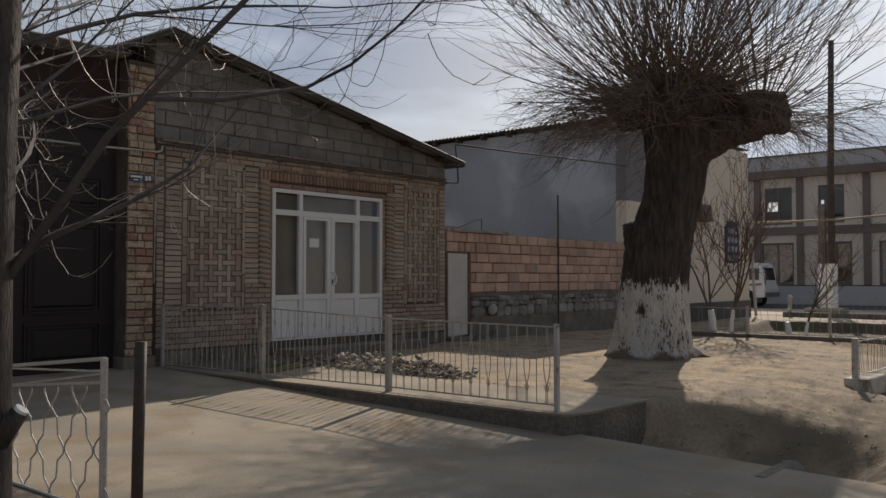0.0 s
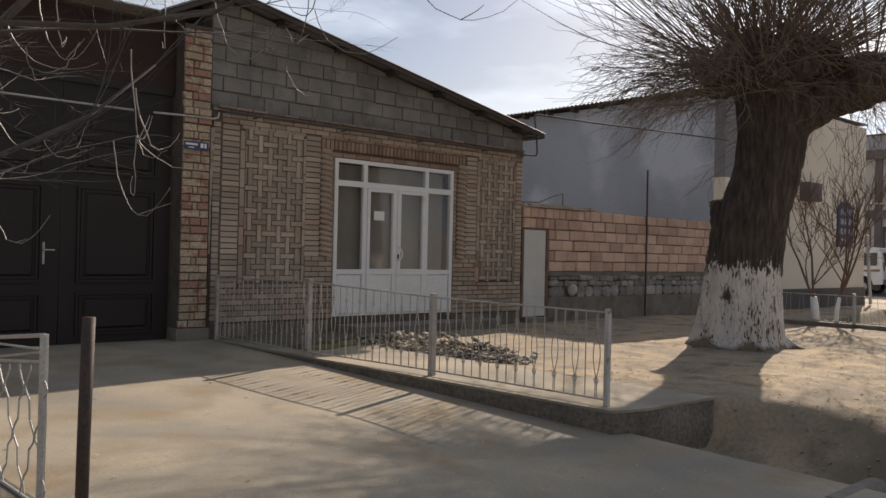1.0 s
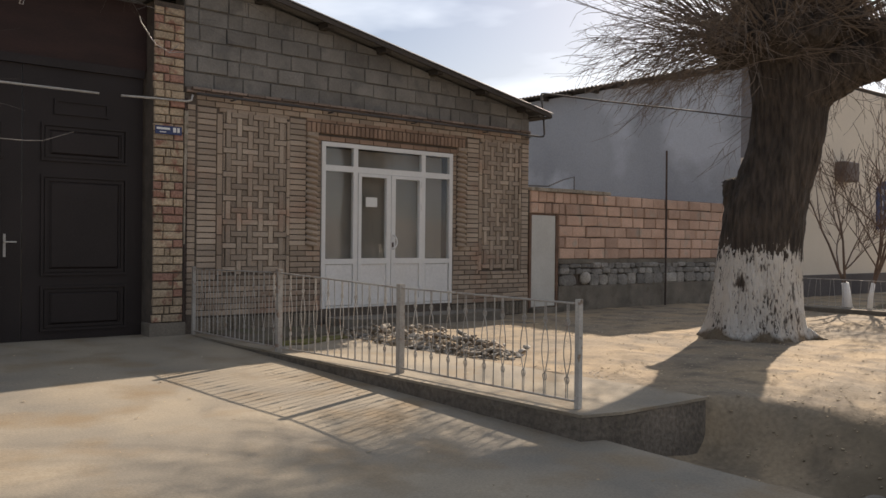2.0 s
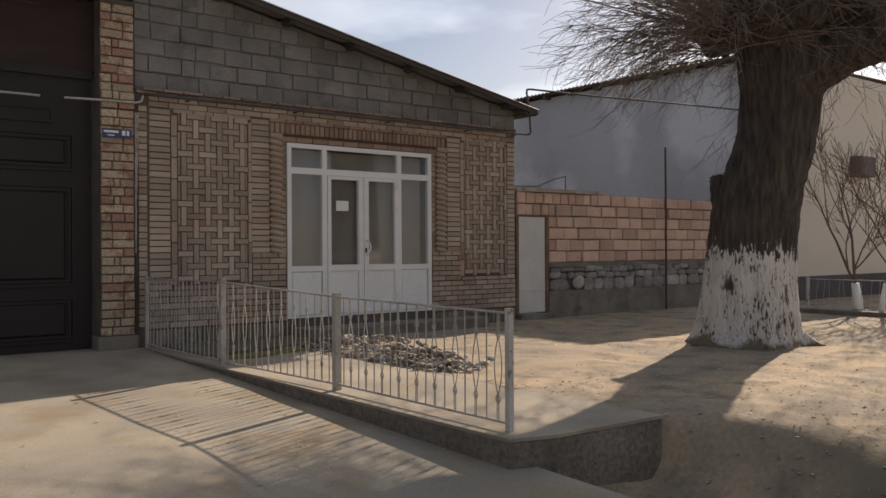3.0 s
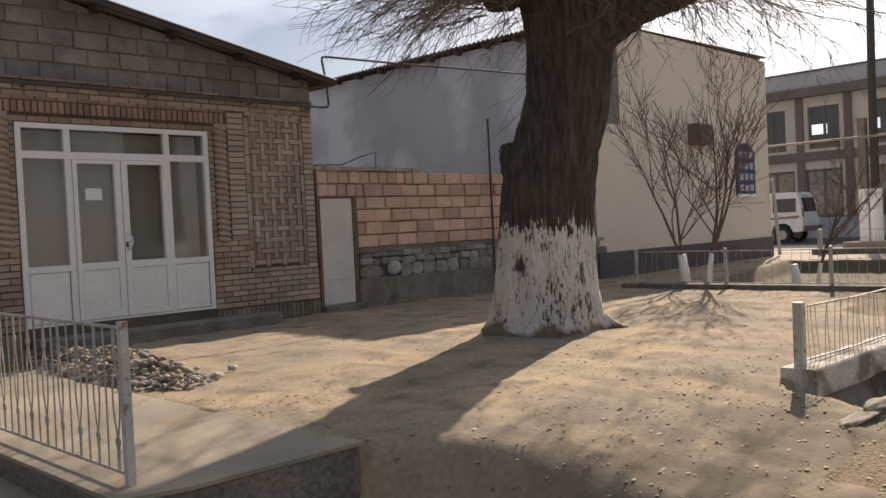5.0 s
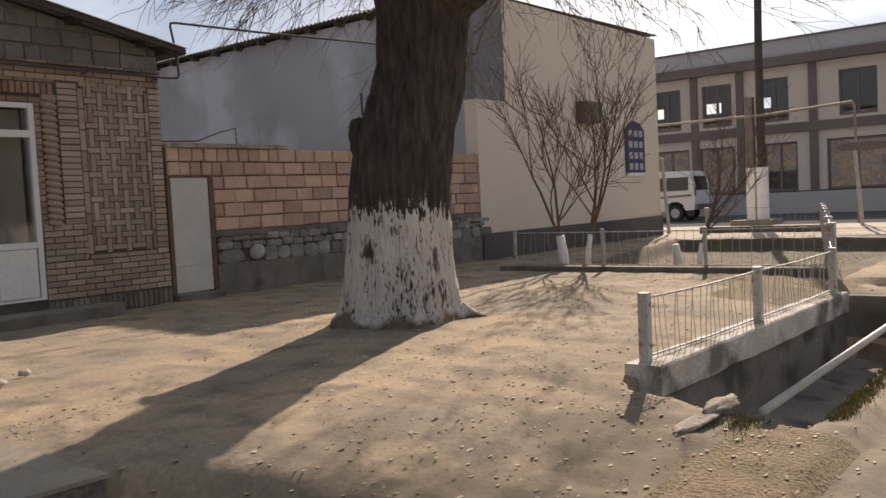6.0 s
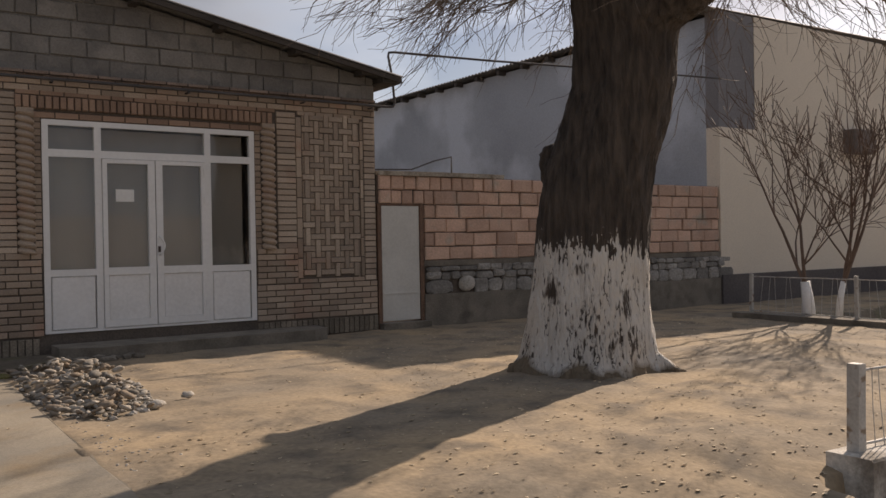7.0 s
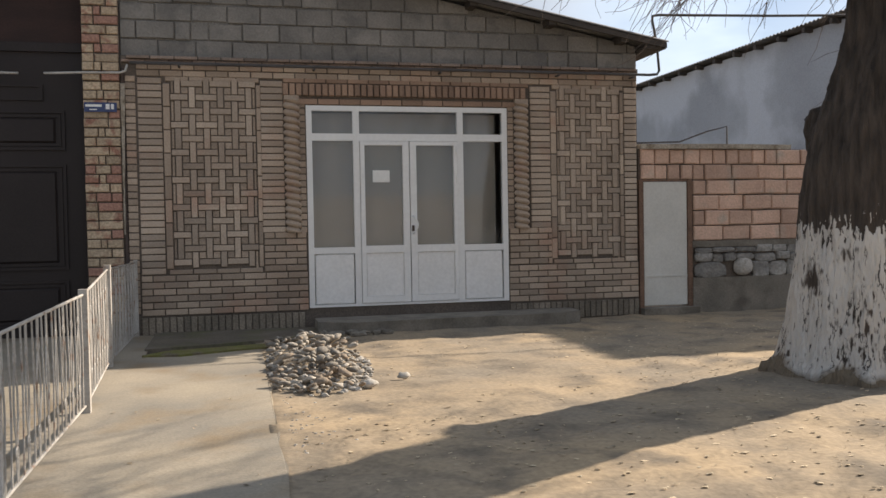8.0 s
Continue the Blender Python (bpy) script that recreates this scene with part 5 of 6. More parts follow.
def branchy(m, p, d, length, r0, r, depth, spread=0.7, lift=0.1, keep=0.62, kids=(2, 4), least=0.0):
    """Limbs that fork into ever thinner twigs."""
    pts = shoot(m, p, d, length, r0, r, 5 if depth > 1 else 4, 0.28, lift, 7 if r0 > 0.03 else (5 if r0 > 0.012 else 3), max(r0 * 0.5, least))
    if depth <= 0:
        return
    for _ in range(r.randint(*kids)):
        i = r.randint(1, len(pts) - 2)
        dd = (pts[i + 1] - pts[i]).normalized() + Vector((r.uniform(-1, 1), r.uniform(-1, 1), r.uniform(-0.6, 0.9))) * spread
        branchy(m, pts[i], dd, length * keep * r.uniform(0.7, 1.15), max(r0 * (0.55 if least else 0.48), least), r, depth - 1, spread, lift, keep, kids, least)
    branchy(m, pts[-1], pts[-1] - pts[-2], length * keep, max(r0 * 0.5, least), r, depth - 1, spread, lift, keep, kids, least)


def street_tree():
    r = random.Random(23)
    t = thing("street_tree", (-5.30, -7.27, -0.2), "bare young street tree with pale twigs by fence", "tree")
    m = M()
    B = Vector((-5.30, -7.25, -0.25))
    m.tube([B, B + Vector((0.0, 0, 0.25)), B + Vector((0.01, 0.02, 0.9)), B + Vector((0.0, 0.0, 1.5)), B + Vector((0.04, 0.03, 2.2)), B + Vector((0.1, 0.05, 3.2)), B + Vector((0.2, 0.2, 4.4))],
           [0.17, 0.135, 0.12, 0.115, 0.10, 0.07, 0.04], 14)
    m.tube([B + Vector((0.05, -0.06, 0.88)), B + Vector((0.105, -0.115, 0.985))], [0.045, 0.032], 10)
    part("trunk", m, TRUNKB, t, "grey-brown trunk", smooth=True)
    part("cut_stub", M().tube([B + Vector((0.105, -0.115, 0.985)), B + Vector((0.111, -0.121, 0.995))], 0.026, 10), PAPER, t, "pale sawn limb end")
    c = M()
    T = lambda z: B + Vector((0.05, 0.02, z))
    limbs = [(T(1.5), (0.9, 0.6, 0.3), 0.9, 0.012, 3), (T(1.7), (0.55, 0.85, 0.5), 1.2, 0.018, 4), (T(2.0), (1.0, 0.25, 0.6), 1.4, 0.016, 4), (T(2.05), (0.85, 0.7, 0.55), 1.5, 0.018, 4),
             (T(1.9), (0.25, 1.0, 0.5), 1.2, 0.015, 4), (T(2.3), (0.95, 0.30, 0.5), 1.8, 0.020, 4), (T(2.1), (0.1, 0.05, 1.2), 1.8, 0.03, 3), (T(2.5), (0.7, 0.7, 0.5), 1.6, 0.018, 4), (T(2.4), (0.3, 1.0, 0.5), 1.4, 0.018, 4),
             (T(2.0), (0.6, 0.9, 0.3), 1.5, 0.015, 4), (T(2.25), (0.3, 1.0, 0.4), 1.6, 0.016, 4), (T(2.2), (0.75, 0.75, 0.35), 1.7, 0.016, 4), (T(2.4), (0.55, 0.9, 0.3), 1.8, 0.016, 4),
             (T(3.1), (1.0, 0.0, 0.4), 1.8, 0.018, 3), (T(3.2), (-0.4, 0.9, 0.6), 1.6, 0.03, 3), (T(3.4), (-0.9, -0.2, 0.7), 1.6, 0.03, 3), (T(3.8), (0.5, -0.6, 0.8), 1.4, 0.025, 3), (T(4.3), (0.5, 0.5, 0.9), 1.4, 0.025, 3)]
    for p, d, ln, r0, dp in limbs:
        branchy(c, p, Vector(d), ln, r0 * 0.62, r, dp, 0.8, 0.02, 0.6, (2, 3))
    for _ in range(12):
        branchy(c, T(r.uniform(2.3, 3.4)), Vector((r.uniform(0.1, 0.9), r.uniform(0.5, 1.0), r.uniform(0.1, 0.4))), r.uniform(1.2, 1.8), 0.012, r, 4, 0.9, 0.02, 0.62, (2, 4))
    stout = [([(-5.25, -7.27, 1.15), (-5.12, -7.45, 1.45), (-5.0, -7.6, 1.73), (-4.76, -7.75, 2.05), (-4.52, -7.8, 2.33), (-4.2, -7.9, 2.75)], 0.019, 0.009),
             ([(-5.25, -7.27, 1.22), (-5.1, -7.36, 1.36), (-4.8, -7.4, 1.51), (-4.5, -7.35, 1.68), (-4.2, -7.2, 1.93)], 0.014, 0.005),
             ([(-4.9, -7.68, 1.87), (-4.62, -7.76, 1.90), (-4.32, -7.9, 1.98), (-4.24, -8.07, 2.06), (-4.14, -8.22, 2.2), (-4.05, -8.36, 2.36)], 0.010, 0.004)]
    for pts, r0, r1 in stout:
        k = len(pts)
        c.tube(pts, [r0 + (r1 - r0) * i / (k - 1) for i in range(k)], 7, False)
        for i in range(2, k):
            for _ in range(2):
                branchy(c, pts[i], Vector(pts[i]) - Vector(pts[i - 1]) + Vector((r.uniform(-.2, .3), r.uniform(-.3, .2), r.uniform(0.0, 0.4))), r.uniform(0.35, 0.7), r1 * 0.5, r, 2, 0.8, 0.25, 0.65, (1, 3))
    part("crown", c, PTWIG, t, "tangle of bare pale-edged twigs")
    # hanging ends that carry the painted sun glint
    hk = M()
    pool = [v for v in c.v if -5.15 < v[0] < -3.2 and -8.3 < v[1] < -5.6 and 1.55 < v[2] < 2.7]
    for _ in range(75):   # each droops from a twig, swings out and turns up again
        p = Vector(pool[r.randrange(len(pool))])
        a, ln, dip = r.uniform(-1.6, 1.9), r.uniform(0.16, 0.5), r.uniform(0.1, 0.35)
        out = Vector((math.cos(a), math.sin(a), 0))
        n, pts = 11, []
        for k in range(n):
            u = k / (n - 1)
            w = Vector((r.uniform(-1, 1), r.uniform(-1, 1), r.uniform(-1, 1))) * 0.006
            pts.append(p + out * ln * u ** 1.4 + Vector((0, 0, -dip * math.sin(math.pi * min(1.0, u * 0.78)))) + (w if k else Vector()))
        hk.tube(pts, [0.0032 - 0.0019 * k / (n - 1) for k in range(n)], 4, False)
        if r.random() < 0.5:
            shoot(hk, pts[6], pts[7] - pts[6] + Vector((r.uniform(-.03, .03), r.uniform(-.03, .03), 0.02)), r.uniform(0.06, 0.16), 0.003, r, 3, 0.3, 0.4, 3, 0.0015)
    part("hanging_twig", hk, HOOK, t, "pale drooping twig ends", kind="stuff")


street_tree()


def small_tree(at, h, label, seed, stems, paint):
    r = random.Random(seed)
    t = thing("small_tree", at, label, "tree", "small trees in the bed")
    m = M()
    low = M()
    feet = ((-0.10, 0.12, 0.10), (0.16, -0.16, 0.055))
    for fx, fy, rad in feet:
        p = Vector(at) + Vector((fx, fy, 0))
        low.tube([p - Vector((0, 0, 0.1)), p + Vector((fx * 0.1, fy * 0.1, 0.25)), p + Vector((fx * 0.3, fy * 0.3, 0.5))], [rad, rad * 0.8, rad * 0.62], 10)
    for k, (dx, dy) in enumerate(stems):
        fx, fy, rad = feet[0 if dy > 0 else 1]
        q = Vector(at) + Vector((fx * 1.3, fy * 1.3, 0.46))
        branchy(m, q, Vector((dx, dy, 1.5)), h * 0.36, 0.028, r, 4, 0.85, 0.14, 0.70, (2, 3), 0.0045)
    part("stem", low, DUSTYW if paint else BRANCH, t, "whitewashed lower stems" if paint else "", smooth=True)
    part("crown", m, BRANCH, t, "thin bare branches")
    return t


small_tree((11.3, -3.3, 0.05), 3.7, "bare multi-stemmed small tree with whitewashed feet", 5, ((-0.40, 0.50), (-0.10, 0.15), (0.12, 0.0), (0.15, -0.45), (0.35, -0.2)), True)
small_tree((14.5, -3.85, -0.32), 3.4, "thin dark bare sapling in the fenced bed", 9, ((0.35, -0.2), (0.55, -0.45)), True)

# ---- fences ----
def baluster_mesh(kind, h, lo):
    m = M()
    if kind == "straight":
        m.tube([(0, 0, lo), (0.004, 0.003, (lo + h) / 2), (0, 0, h)], 0.0052, 5, False)
    else:
        for s in (-1, 1):
            pts = []
            for i in range(19):
                u = i / 18
                z = lo + (h - lo) * u
                off = 0.034 * math.sin(math.pi * min(1, max(0, (u - 0.22) / 0.56))) if 0.22 < u < 0.78 else 0.008
                pts.append((0, s * off, z))
            m.tube(pts, 0.005, 4, False)
        for u in (0.2, 0.8):
            z = lo + (h - lo) * u
            m.tube([(0, 0.02 * math.cos(a * math.pi / 5), z + 0.026 * math.sin(a * math.pi / 5)) for a in range(11)], 0.0048, 4, False)
    return m.mesh("baluster", GREYM)


def yard_fence():
    f = thing("metal_fence", (0.06, -3.6, 0.01), "grey painted steel fence with twisted balusters on path", "fence")
    posts = [(-0.02, -0.06), (-0.02, -2.2), (0.105, -4.17), (0.10, -6.28)]
    hs = (0.87, 0.90, 0.82, 0.80)
    tops = (0.84, 0.86, 0.785, 0.768)
    st, tw = baluster_mesh("straight", 0.75, 0.06), baluster_mesh("twist", 0.75, 0.06)
    for i, ((x, y), h) in enumerate(zip(posts, hs)):
        w = 0.028 if i in (1, 2) else 0.02
        part("post", M().box(x - w, x + w, y - w, y + w, 0.0, h), WPAINT if i == 3 else GREYM, f)
    for (x0, y0), (x1, y1), za, zb in zip(posts, posts[1:], tops, tops[1:]):
        for a, b in ((0.06, 0.06), (za, zb)):
            part("rail", M().tube([(x0, y0, a), (x1, y1, b)], 0.009, 6), GREYM, f)
        n = round(abs(y1 - y0) / 0.112)
        for k in range(1, n):
            u = k / n
            part("baluster", st if k % 2 else tw, None, f, at=pose(x0 + (x1 - x0) * u, y0 + (y1 - y0) * u, 0, rng.uniform(-0.8, 0.8), 0, rng.uniform(-4, 4)) @ Matrix.Diagonal((1, 1, (za + (zb - za) * u) / 0.75, 1)))


yard_fence()


def drive_fence():
    """Panel of wavy rods beside the driveway, on a low kerb."""
    f = thing("metal_fence", (-4.3, -5, 0), "pale steel fence panel of wavy honeycomb rods", "fence")
    x = -4.29
    y0, y1 = -6.3, -4.2
    part("post", M().tube([(x, y0, -0.15), (x, y0, 0.80)], 0.020, 8), LPIPE, f)
    part("post", M().tube([(x, y1, -0.1), (x, y1, 0.62)], 0.020, 8), LPIPE, f)
    for z0, fall, rad in ((0.796, 0.098, 0.012), (0.73, 0.051, 0.006), (0.72, 0.134, 0.006), (0.672, 0.094, 0.008), (0.0, -0.004, 0.010)):
        part("rail", M().tube([(x, y0, z0), (x, y1, z0 - fall * (y1 - y0))], rad, 6), LPIPE, f)
    # bent rods that touch their neighbours turn by turn, leaving tall hexagons
    wave = {}
    for s in (-1, 1):
        pts, side_ = [(0, 0.0, 0.66), (0, 0.0, 0.635), (0, -s * 0.035, 0.59), (0, -s * 0.072, 0.555)], -s
        z = 0.555
        while z > 0.12:
            pts += [(0, side_ * 0.068, z - 0.02), (0, side_ * 0.006, z - 0.065), (0, -side_ * 0.006, z - 0.16), (0, -side_ * 0.060, z - 0.205), (0, -side_ * 0.074, z - 0.228)]
            side_ = -side_
            z -= 0.235
        pts.append((0, side_ * 0.05, z - 0.05))
        wave[s] = M().tube(pts, 0.0055, 5, False).mesh("wavy_rod", LPIPE)
    for k in range(13):
        y = y0 + 0.02 + 0.158 * k
        part("wavy_rod", wave[-1 if k % 2 else 1], None, f, at=Matrix.Translation((x, y, -0.1 * (y - y0))))
    alone("kerb", M().box(-4.66, -4.25, -6.42, -0.02, -0.3, -0.004), APRON, "low dark dirty kerb under the fence", "kerb", kind="structure")
    p = thing("steel_stake", (-4.115, -6.33, -0.18), "dark rusty steel pipe stake in the driveway edge", "stake")
    part("pipe", M().tube([(-4.115, -6.33, -0.25), (-4.11, -6.33, 0.3), (-4.10, -6.33, 0.875)], 0.031, 12), DARKM, p, smooth=True)


drive_fence()


def bed_fence(pts, h, label, post_every, base, rails=(0.02, 1.0), gap=0.09, wide=0.035, skip=0):
    f = thing("low_fence", (*pts[0], base), label, "fence", "low white fences round the beds")
    thin = M().tube([(0, 0, 0.0), (0.006, 0.008, h * 0.5), (0, 0, h - 0.02)], 0.0032, 4, False).mesh("baluster", WPAINT)
    for (x0, y0), (x1, y1) in zip(pts, pts[1:]):
        ln = math.hypot(x1 - x0, y1 - y0)
        n = max(1, round(ln / post_every))
        for i in range(skip, n + 1):
            u = i / n
            part("post", M().box(-wide, wide, -wide, wide, -0.02, h + 0.02), WPAINT, f, at=pose(x0 + (x1 - x0) * u, y0 + (y1 - y0) * u, base, 0, rng.uniform(-1.5, 1.5), 0))
        for z in (0.03, h - 0.02):
            part("rail", M().tube([(x0, y0, base + z), ((x0 + x1) / 2, (y0 + y1) / 2, base + z - 0.012), (x1, y1, base + z)], 0.008, 6), WPAINT, f)
        skip = 1
        k = max(2, round(ln / gap))
        for i in range(1, k):
            u = i / k
            part("baluster", thin, None, f, at=pose(x0 + (x1 - x0) * u, y0 + (y1 - y0) * u, base, rng.uniform(-5, 5), rng.uniform(-5, 5), 0))
    return f


bed_fence([(4.75, -7.63), (6.80, -7.73), (9.05, -7.78)], 0.46, "low white steel fence on a whitewashed ditch wall", 2.15, 0.0)
bed_fence([(9.05, -7.78), (11.0, -7.25)], 0.46, "short low white fence returning to the kerb", 2.0, 0.0, skip=1)
bed_fence([(11.05, -2.35), (11.05, -7.2)], 0.55, "low wire fence on dark kerb round the bed", 1.6, 0.08, gap=0.14, wide=0.022)
bed_fence([(22.3, -1.2), (22.3, -4.2), (11.1, -7.25)], 0.62, "far low white fence closing the planted bed", 2.2, 0.02, gap=0.22, wide=0.05)
ditch = M()
for k in range(31):
    x = 4.62 + 4.48 * k / 30
    yf, yb = -7.80 - 0.027 * (x - 4.62), -7.53 - 0.033 * (x - 4.62)
    top = 0.008 * noise.noise(Vector((x * 5, 0, 0)))
    low = -0.215 + 0.02 * noise.noise(Vector((x * 2.1, 0, 3))) + 0.012 * noise.noise(Vector((x * 9, 0, 5)))
    ditch.v += [(x, yf + 0.012, top), (x, yf, top - 0.014), (x, yf + 0.012 * noise.noise(Vector((x * 3, 2, 0))), low), (x, yb, -0.24), (x, yb, top)]
for k in range(30):
    ditch.f += [(5 * k + q, 5 * k + (q + 1) % 5, 5 * k + 5 + (q + 1) % 5, 5 * k + 5 + q) for q in range(5)]
ditch.f += [(4, 3, 2, 1, 0), tuple(range(150, 155))]
alone("ditch_footing", M().prism([(4.66, -7.77), (9.1, -7.89), (9.1, -7.6), (4.66, -7.55)], lambda x, y: -0.16, 0.78), GREYC, "dark damp footing below the ditch wall", "wall", kind="structure")
alone("ditch_wall", ditch, mat("worn_whitewash", (0.60, 0.57, 0.52), (0.44, 0.41, 0.36), 0.92, 3.0, 45, 0.2, 0.5, 0.012, c3=(0.19, 0.165, 0.135), c3at=(0.44, 0.58), c3scale=2.6), "worn whitewashed concrete wall along the ditch", "wall", kind="structure")
alone("kerb", M().box(10.86, 11.12, -7.3, -2.15, -0.1, 0.085), DIRTYC, "dark concrete kerb along the planted bed", "kerb", kind="structure")
alone("kerb", M().box(22.2, 22.45, -4.4, -1.0, -0.1, 0.12), DIRTYC, "far concrete kerb of the bed", "kerb", kind="structure")
wp = thing("water_pipe", (6, -8.6, -0.1), "pale steel pipe lying along the ditch", "pipe")
part("run", M().tube([(4.30, -8.58, -0.15), (7.4, -8.66, -0.07), (13.5, -8.5, -0.02)], 0.028, 10), LPIPE, wp, smooth=True)
cv = thing("culvert_pipe", (0.25, -8.25, -0.4), "grey concrete culvert pipe end under driveway", "pipe")
ring = M()
for i, (x, ro, ri) in enumerate(((-0.3, 0.125, 0.09), (0.42, 0.125, 0.09))):
    for rr in (ro, ri):
        ring.v += [(x, -8.25 + rr * math.cos(a * math.pi / 12), -0.345 + rr * math.sin(a * math.pi / 12)) for a in range(24)]
for k in range(24):
    q = (k + 1) % 24
    ring.f += [(k, q, 48 + q, 48 + k), (24 + k, 72 + k, 72 + q, 24 + q), (48 + k, 48 + q, 72 + q, 72 + k), (k, 24 + k, 24 + q, q)]
part("tube", ring, DIRTYC, cv, smooth=False)
fl = thing("flat_stone", (4.3, -8.3, -0.1), "pale flat broken slabs at the ditch end", "stone")
part("slab", M().blob((4.36, -8.31, ground_z(4.30, -8.31) + 0.035), (0.22, 0.075, 0.032), 0.45, 4, 3), DIRTYL, fl, smooth=True)
part("slab", M().blob((4.0, -8.30, ground_z(4.0, -8.30) + 0.012), (0.34, 0.065, 0.022), 0.45, 8, 3), DIRTYL, fl, smooth=True)
alone("ditch_board", M().box(9.2, 9.3, -8.75, -7.85, -0.5, -0.05), DIRTYC, "concrete cross wall of the ditch", "wall", kind="structure")

# ---- heap of river stones ----
heap = thing("stone_heap", (1.8, -2.6, 0), "heap of grey and white river stones on dirt", "stones")
pr = random.Random(3)
SM = [M().blob((0, 0, 0), (1.0, 0.66, 0.38), 0.4, i, 2).mesh("stone", STONE, True) for i in range(6)]
for i in range(300):
    u, v = pr.random(), pr.gauss(0, 0.42)
    y = -1.15 - 2.85 * u
    wd = 0.80 * (1 - 0.35 * u)
    x = 1.36 + wd * (0.5 + 0.5 * max(-1, min(1.25, v * 1.4)))
    hgt = 0.20 * max(0, 1 - abs((x - 1.75) / 0.5) ** 2) * max(0.1, 1 - abs((u - 0.45) / 0.6) ** 2)
    s = pr.uniform(0.022, 0.048) if i % 5 else pr.uniform(0.048, 0.068)
    at = Matrix.Translation((x, y, max(0.0, ground_z(x, y)) + s * 0.35 + hgt * pr.uniform(0.15, 1.0))) @ Euler((pr.uniform(-.5, .5), pr.uniform(-.5, .5), pr.uniform(0, 6.3))).to_matrix().to_4x4() @ Matrix.Scale(s, 4)
    part("stone", SM[i % 6], None, heap, at=at)
core = M().blob((1.72, -2.55, 0.0), (0.36, 1.15, 0.075), 0.2, 5, 3)
peb = M()
for i in range(640):
    a, q = pr.uniform(0, 6.28), math.sqrt(pr.random()) * 1.12
    x, y, s = 1.72 + 0.42 * q * math.cos(a), -2.6 + 1.35 * q * math.sin(a), pr.uniform(0.012, 0.036)
    if x > 1.32:
        peb.blob((x, y, max(0.0, ground_z(x, y)) + 0.006 + 0.10 * max(0, 1 - q)), (s, s * 0.75, s * 0.55), 0.5, i, 1)
for i in range(70):   # spilled bits along the edge of the path
    x, y, s = 1.36 + abs(pr.gauss(0, 0.12)), pr.uniform(-5.6, -3.6), pr.uniform(0.004, 0.013)
    peb.blob((x, y, ground_z(x, y)), (s, s * 0.75, s * 0.5), 0.5, i, 1)
part("pebble", peb, RUBBLE2, heap, "small grey pebbles", kind="stuff")
part("grit", core, DIRT, heap, "earth and grit between the stones", smooth=True)
alone("loose_stone", M().blob((2.32, -3.62, 0.035), (0.05, 0.034, 0.03), 0.5, 2, 2), RUBBLE2, "single loose stone on the dirt", "stone", smooth=True)
alone("loose_stone", M().blob((2.02, -3.85, 0.03), (0.06, 0.045, 0.035), 0.5, 6, 2), RUBBLE2, "pale loose stone beside the heap", "stone", smooth=True)

# ---- litter, clods and tufts ----
lit = M()
clod = M()
for i in range(4600):
    x, y = (pr.uniform(1.4, 10.8), pr.uniform(-9.0, -1.0)) if i < 4000 else (pr.uniform(0.3, 4.9), pr.uniform(-9.3, -6.9))
    if x < 4 and y > -5 and pr.random() < 0.7:
        continue
    z = ground_z(x, y)
    if z < -0.85 or (4.5 < x < 9.2 and y < -7.4):
        continue
    if pr.random() < 0.9:
        a, s = pr.uniform(0, 6.28), pr.uniform(0.006, 0.022)
        n_ = pr.randint(4, 6)
        pts = [(x + s * math.cos(a + 6.28 * k / n_) * pr.uniform(0.5, 1.4), y + s * math.sin(a + 6.28 * k / n_) * pr.uniform(0.3, 0.8), z + pr.uniform(0.003, 0.008)) for k in range(n_)]
        lit.add(pts + [(p[0], p[1], p[2] - 0.003) for p in pts], [tuple(range(n_)), tuple(range(2 * n_ - 1, n_ - 1, -1))])
    else:
        s = pr.uniform(0.003, 0.010) if pr.random() < 0.97 else pr.uniform(0.012, 0.02)
        clod.blob((x, y, z + s * 0.1), (s, s * pr.uniform(.6, 1), s * 0.35), 0.5, i, 1)
for i in range(150):   # a few blown scraps on the driveway and the path
    x, y, s = pr.uniform(-4.1, 1.2), pr.uniform(-9.3, -0.6), pr.uniform(0.006, 0.018)
    if -0.25 < x < 0.2 or (x > 0 and y < -6.3):
        continue
    z, a = (drive_z(x, y) + 0.004 if x < 0 else path_z(x, y)) + 0.004, pr.uniform(0, 6.28)
    pts = [(x + s * math.cos(a + 1.57 * k) * pr.uniform(0.5, 1.4), y + s * math.sin(a + 1.57 * k) * pr.uniform(0.4, 0.9), z + pr.uniform(0.0, 0.006)) for k in range(4)]
    lit.add(pts + [(p[0], p[1], p[2] - 0.003) for p in pts], [(0, 1, 2, 3), (7, 6, 5, 4)])
alone("leaf_litter", lit, LITTER, "scattered dry leaves and paper scraps on dirt", "litter", kind="stuff")
alone("clods", clod, DIRT, "small clods and pebbles on the dirt", "clods", kind="stuff", smooth=False)
gr_ = M()
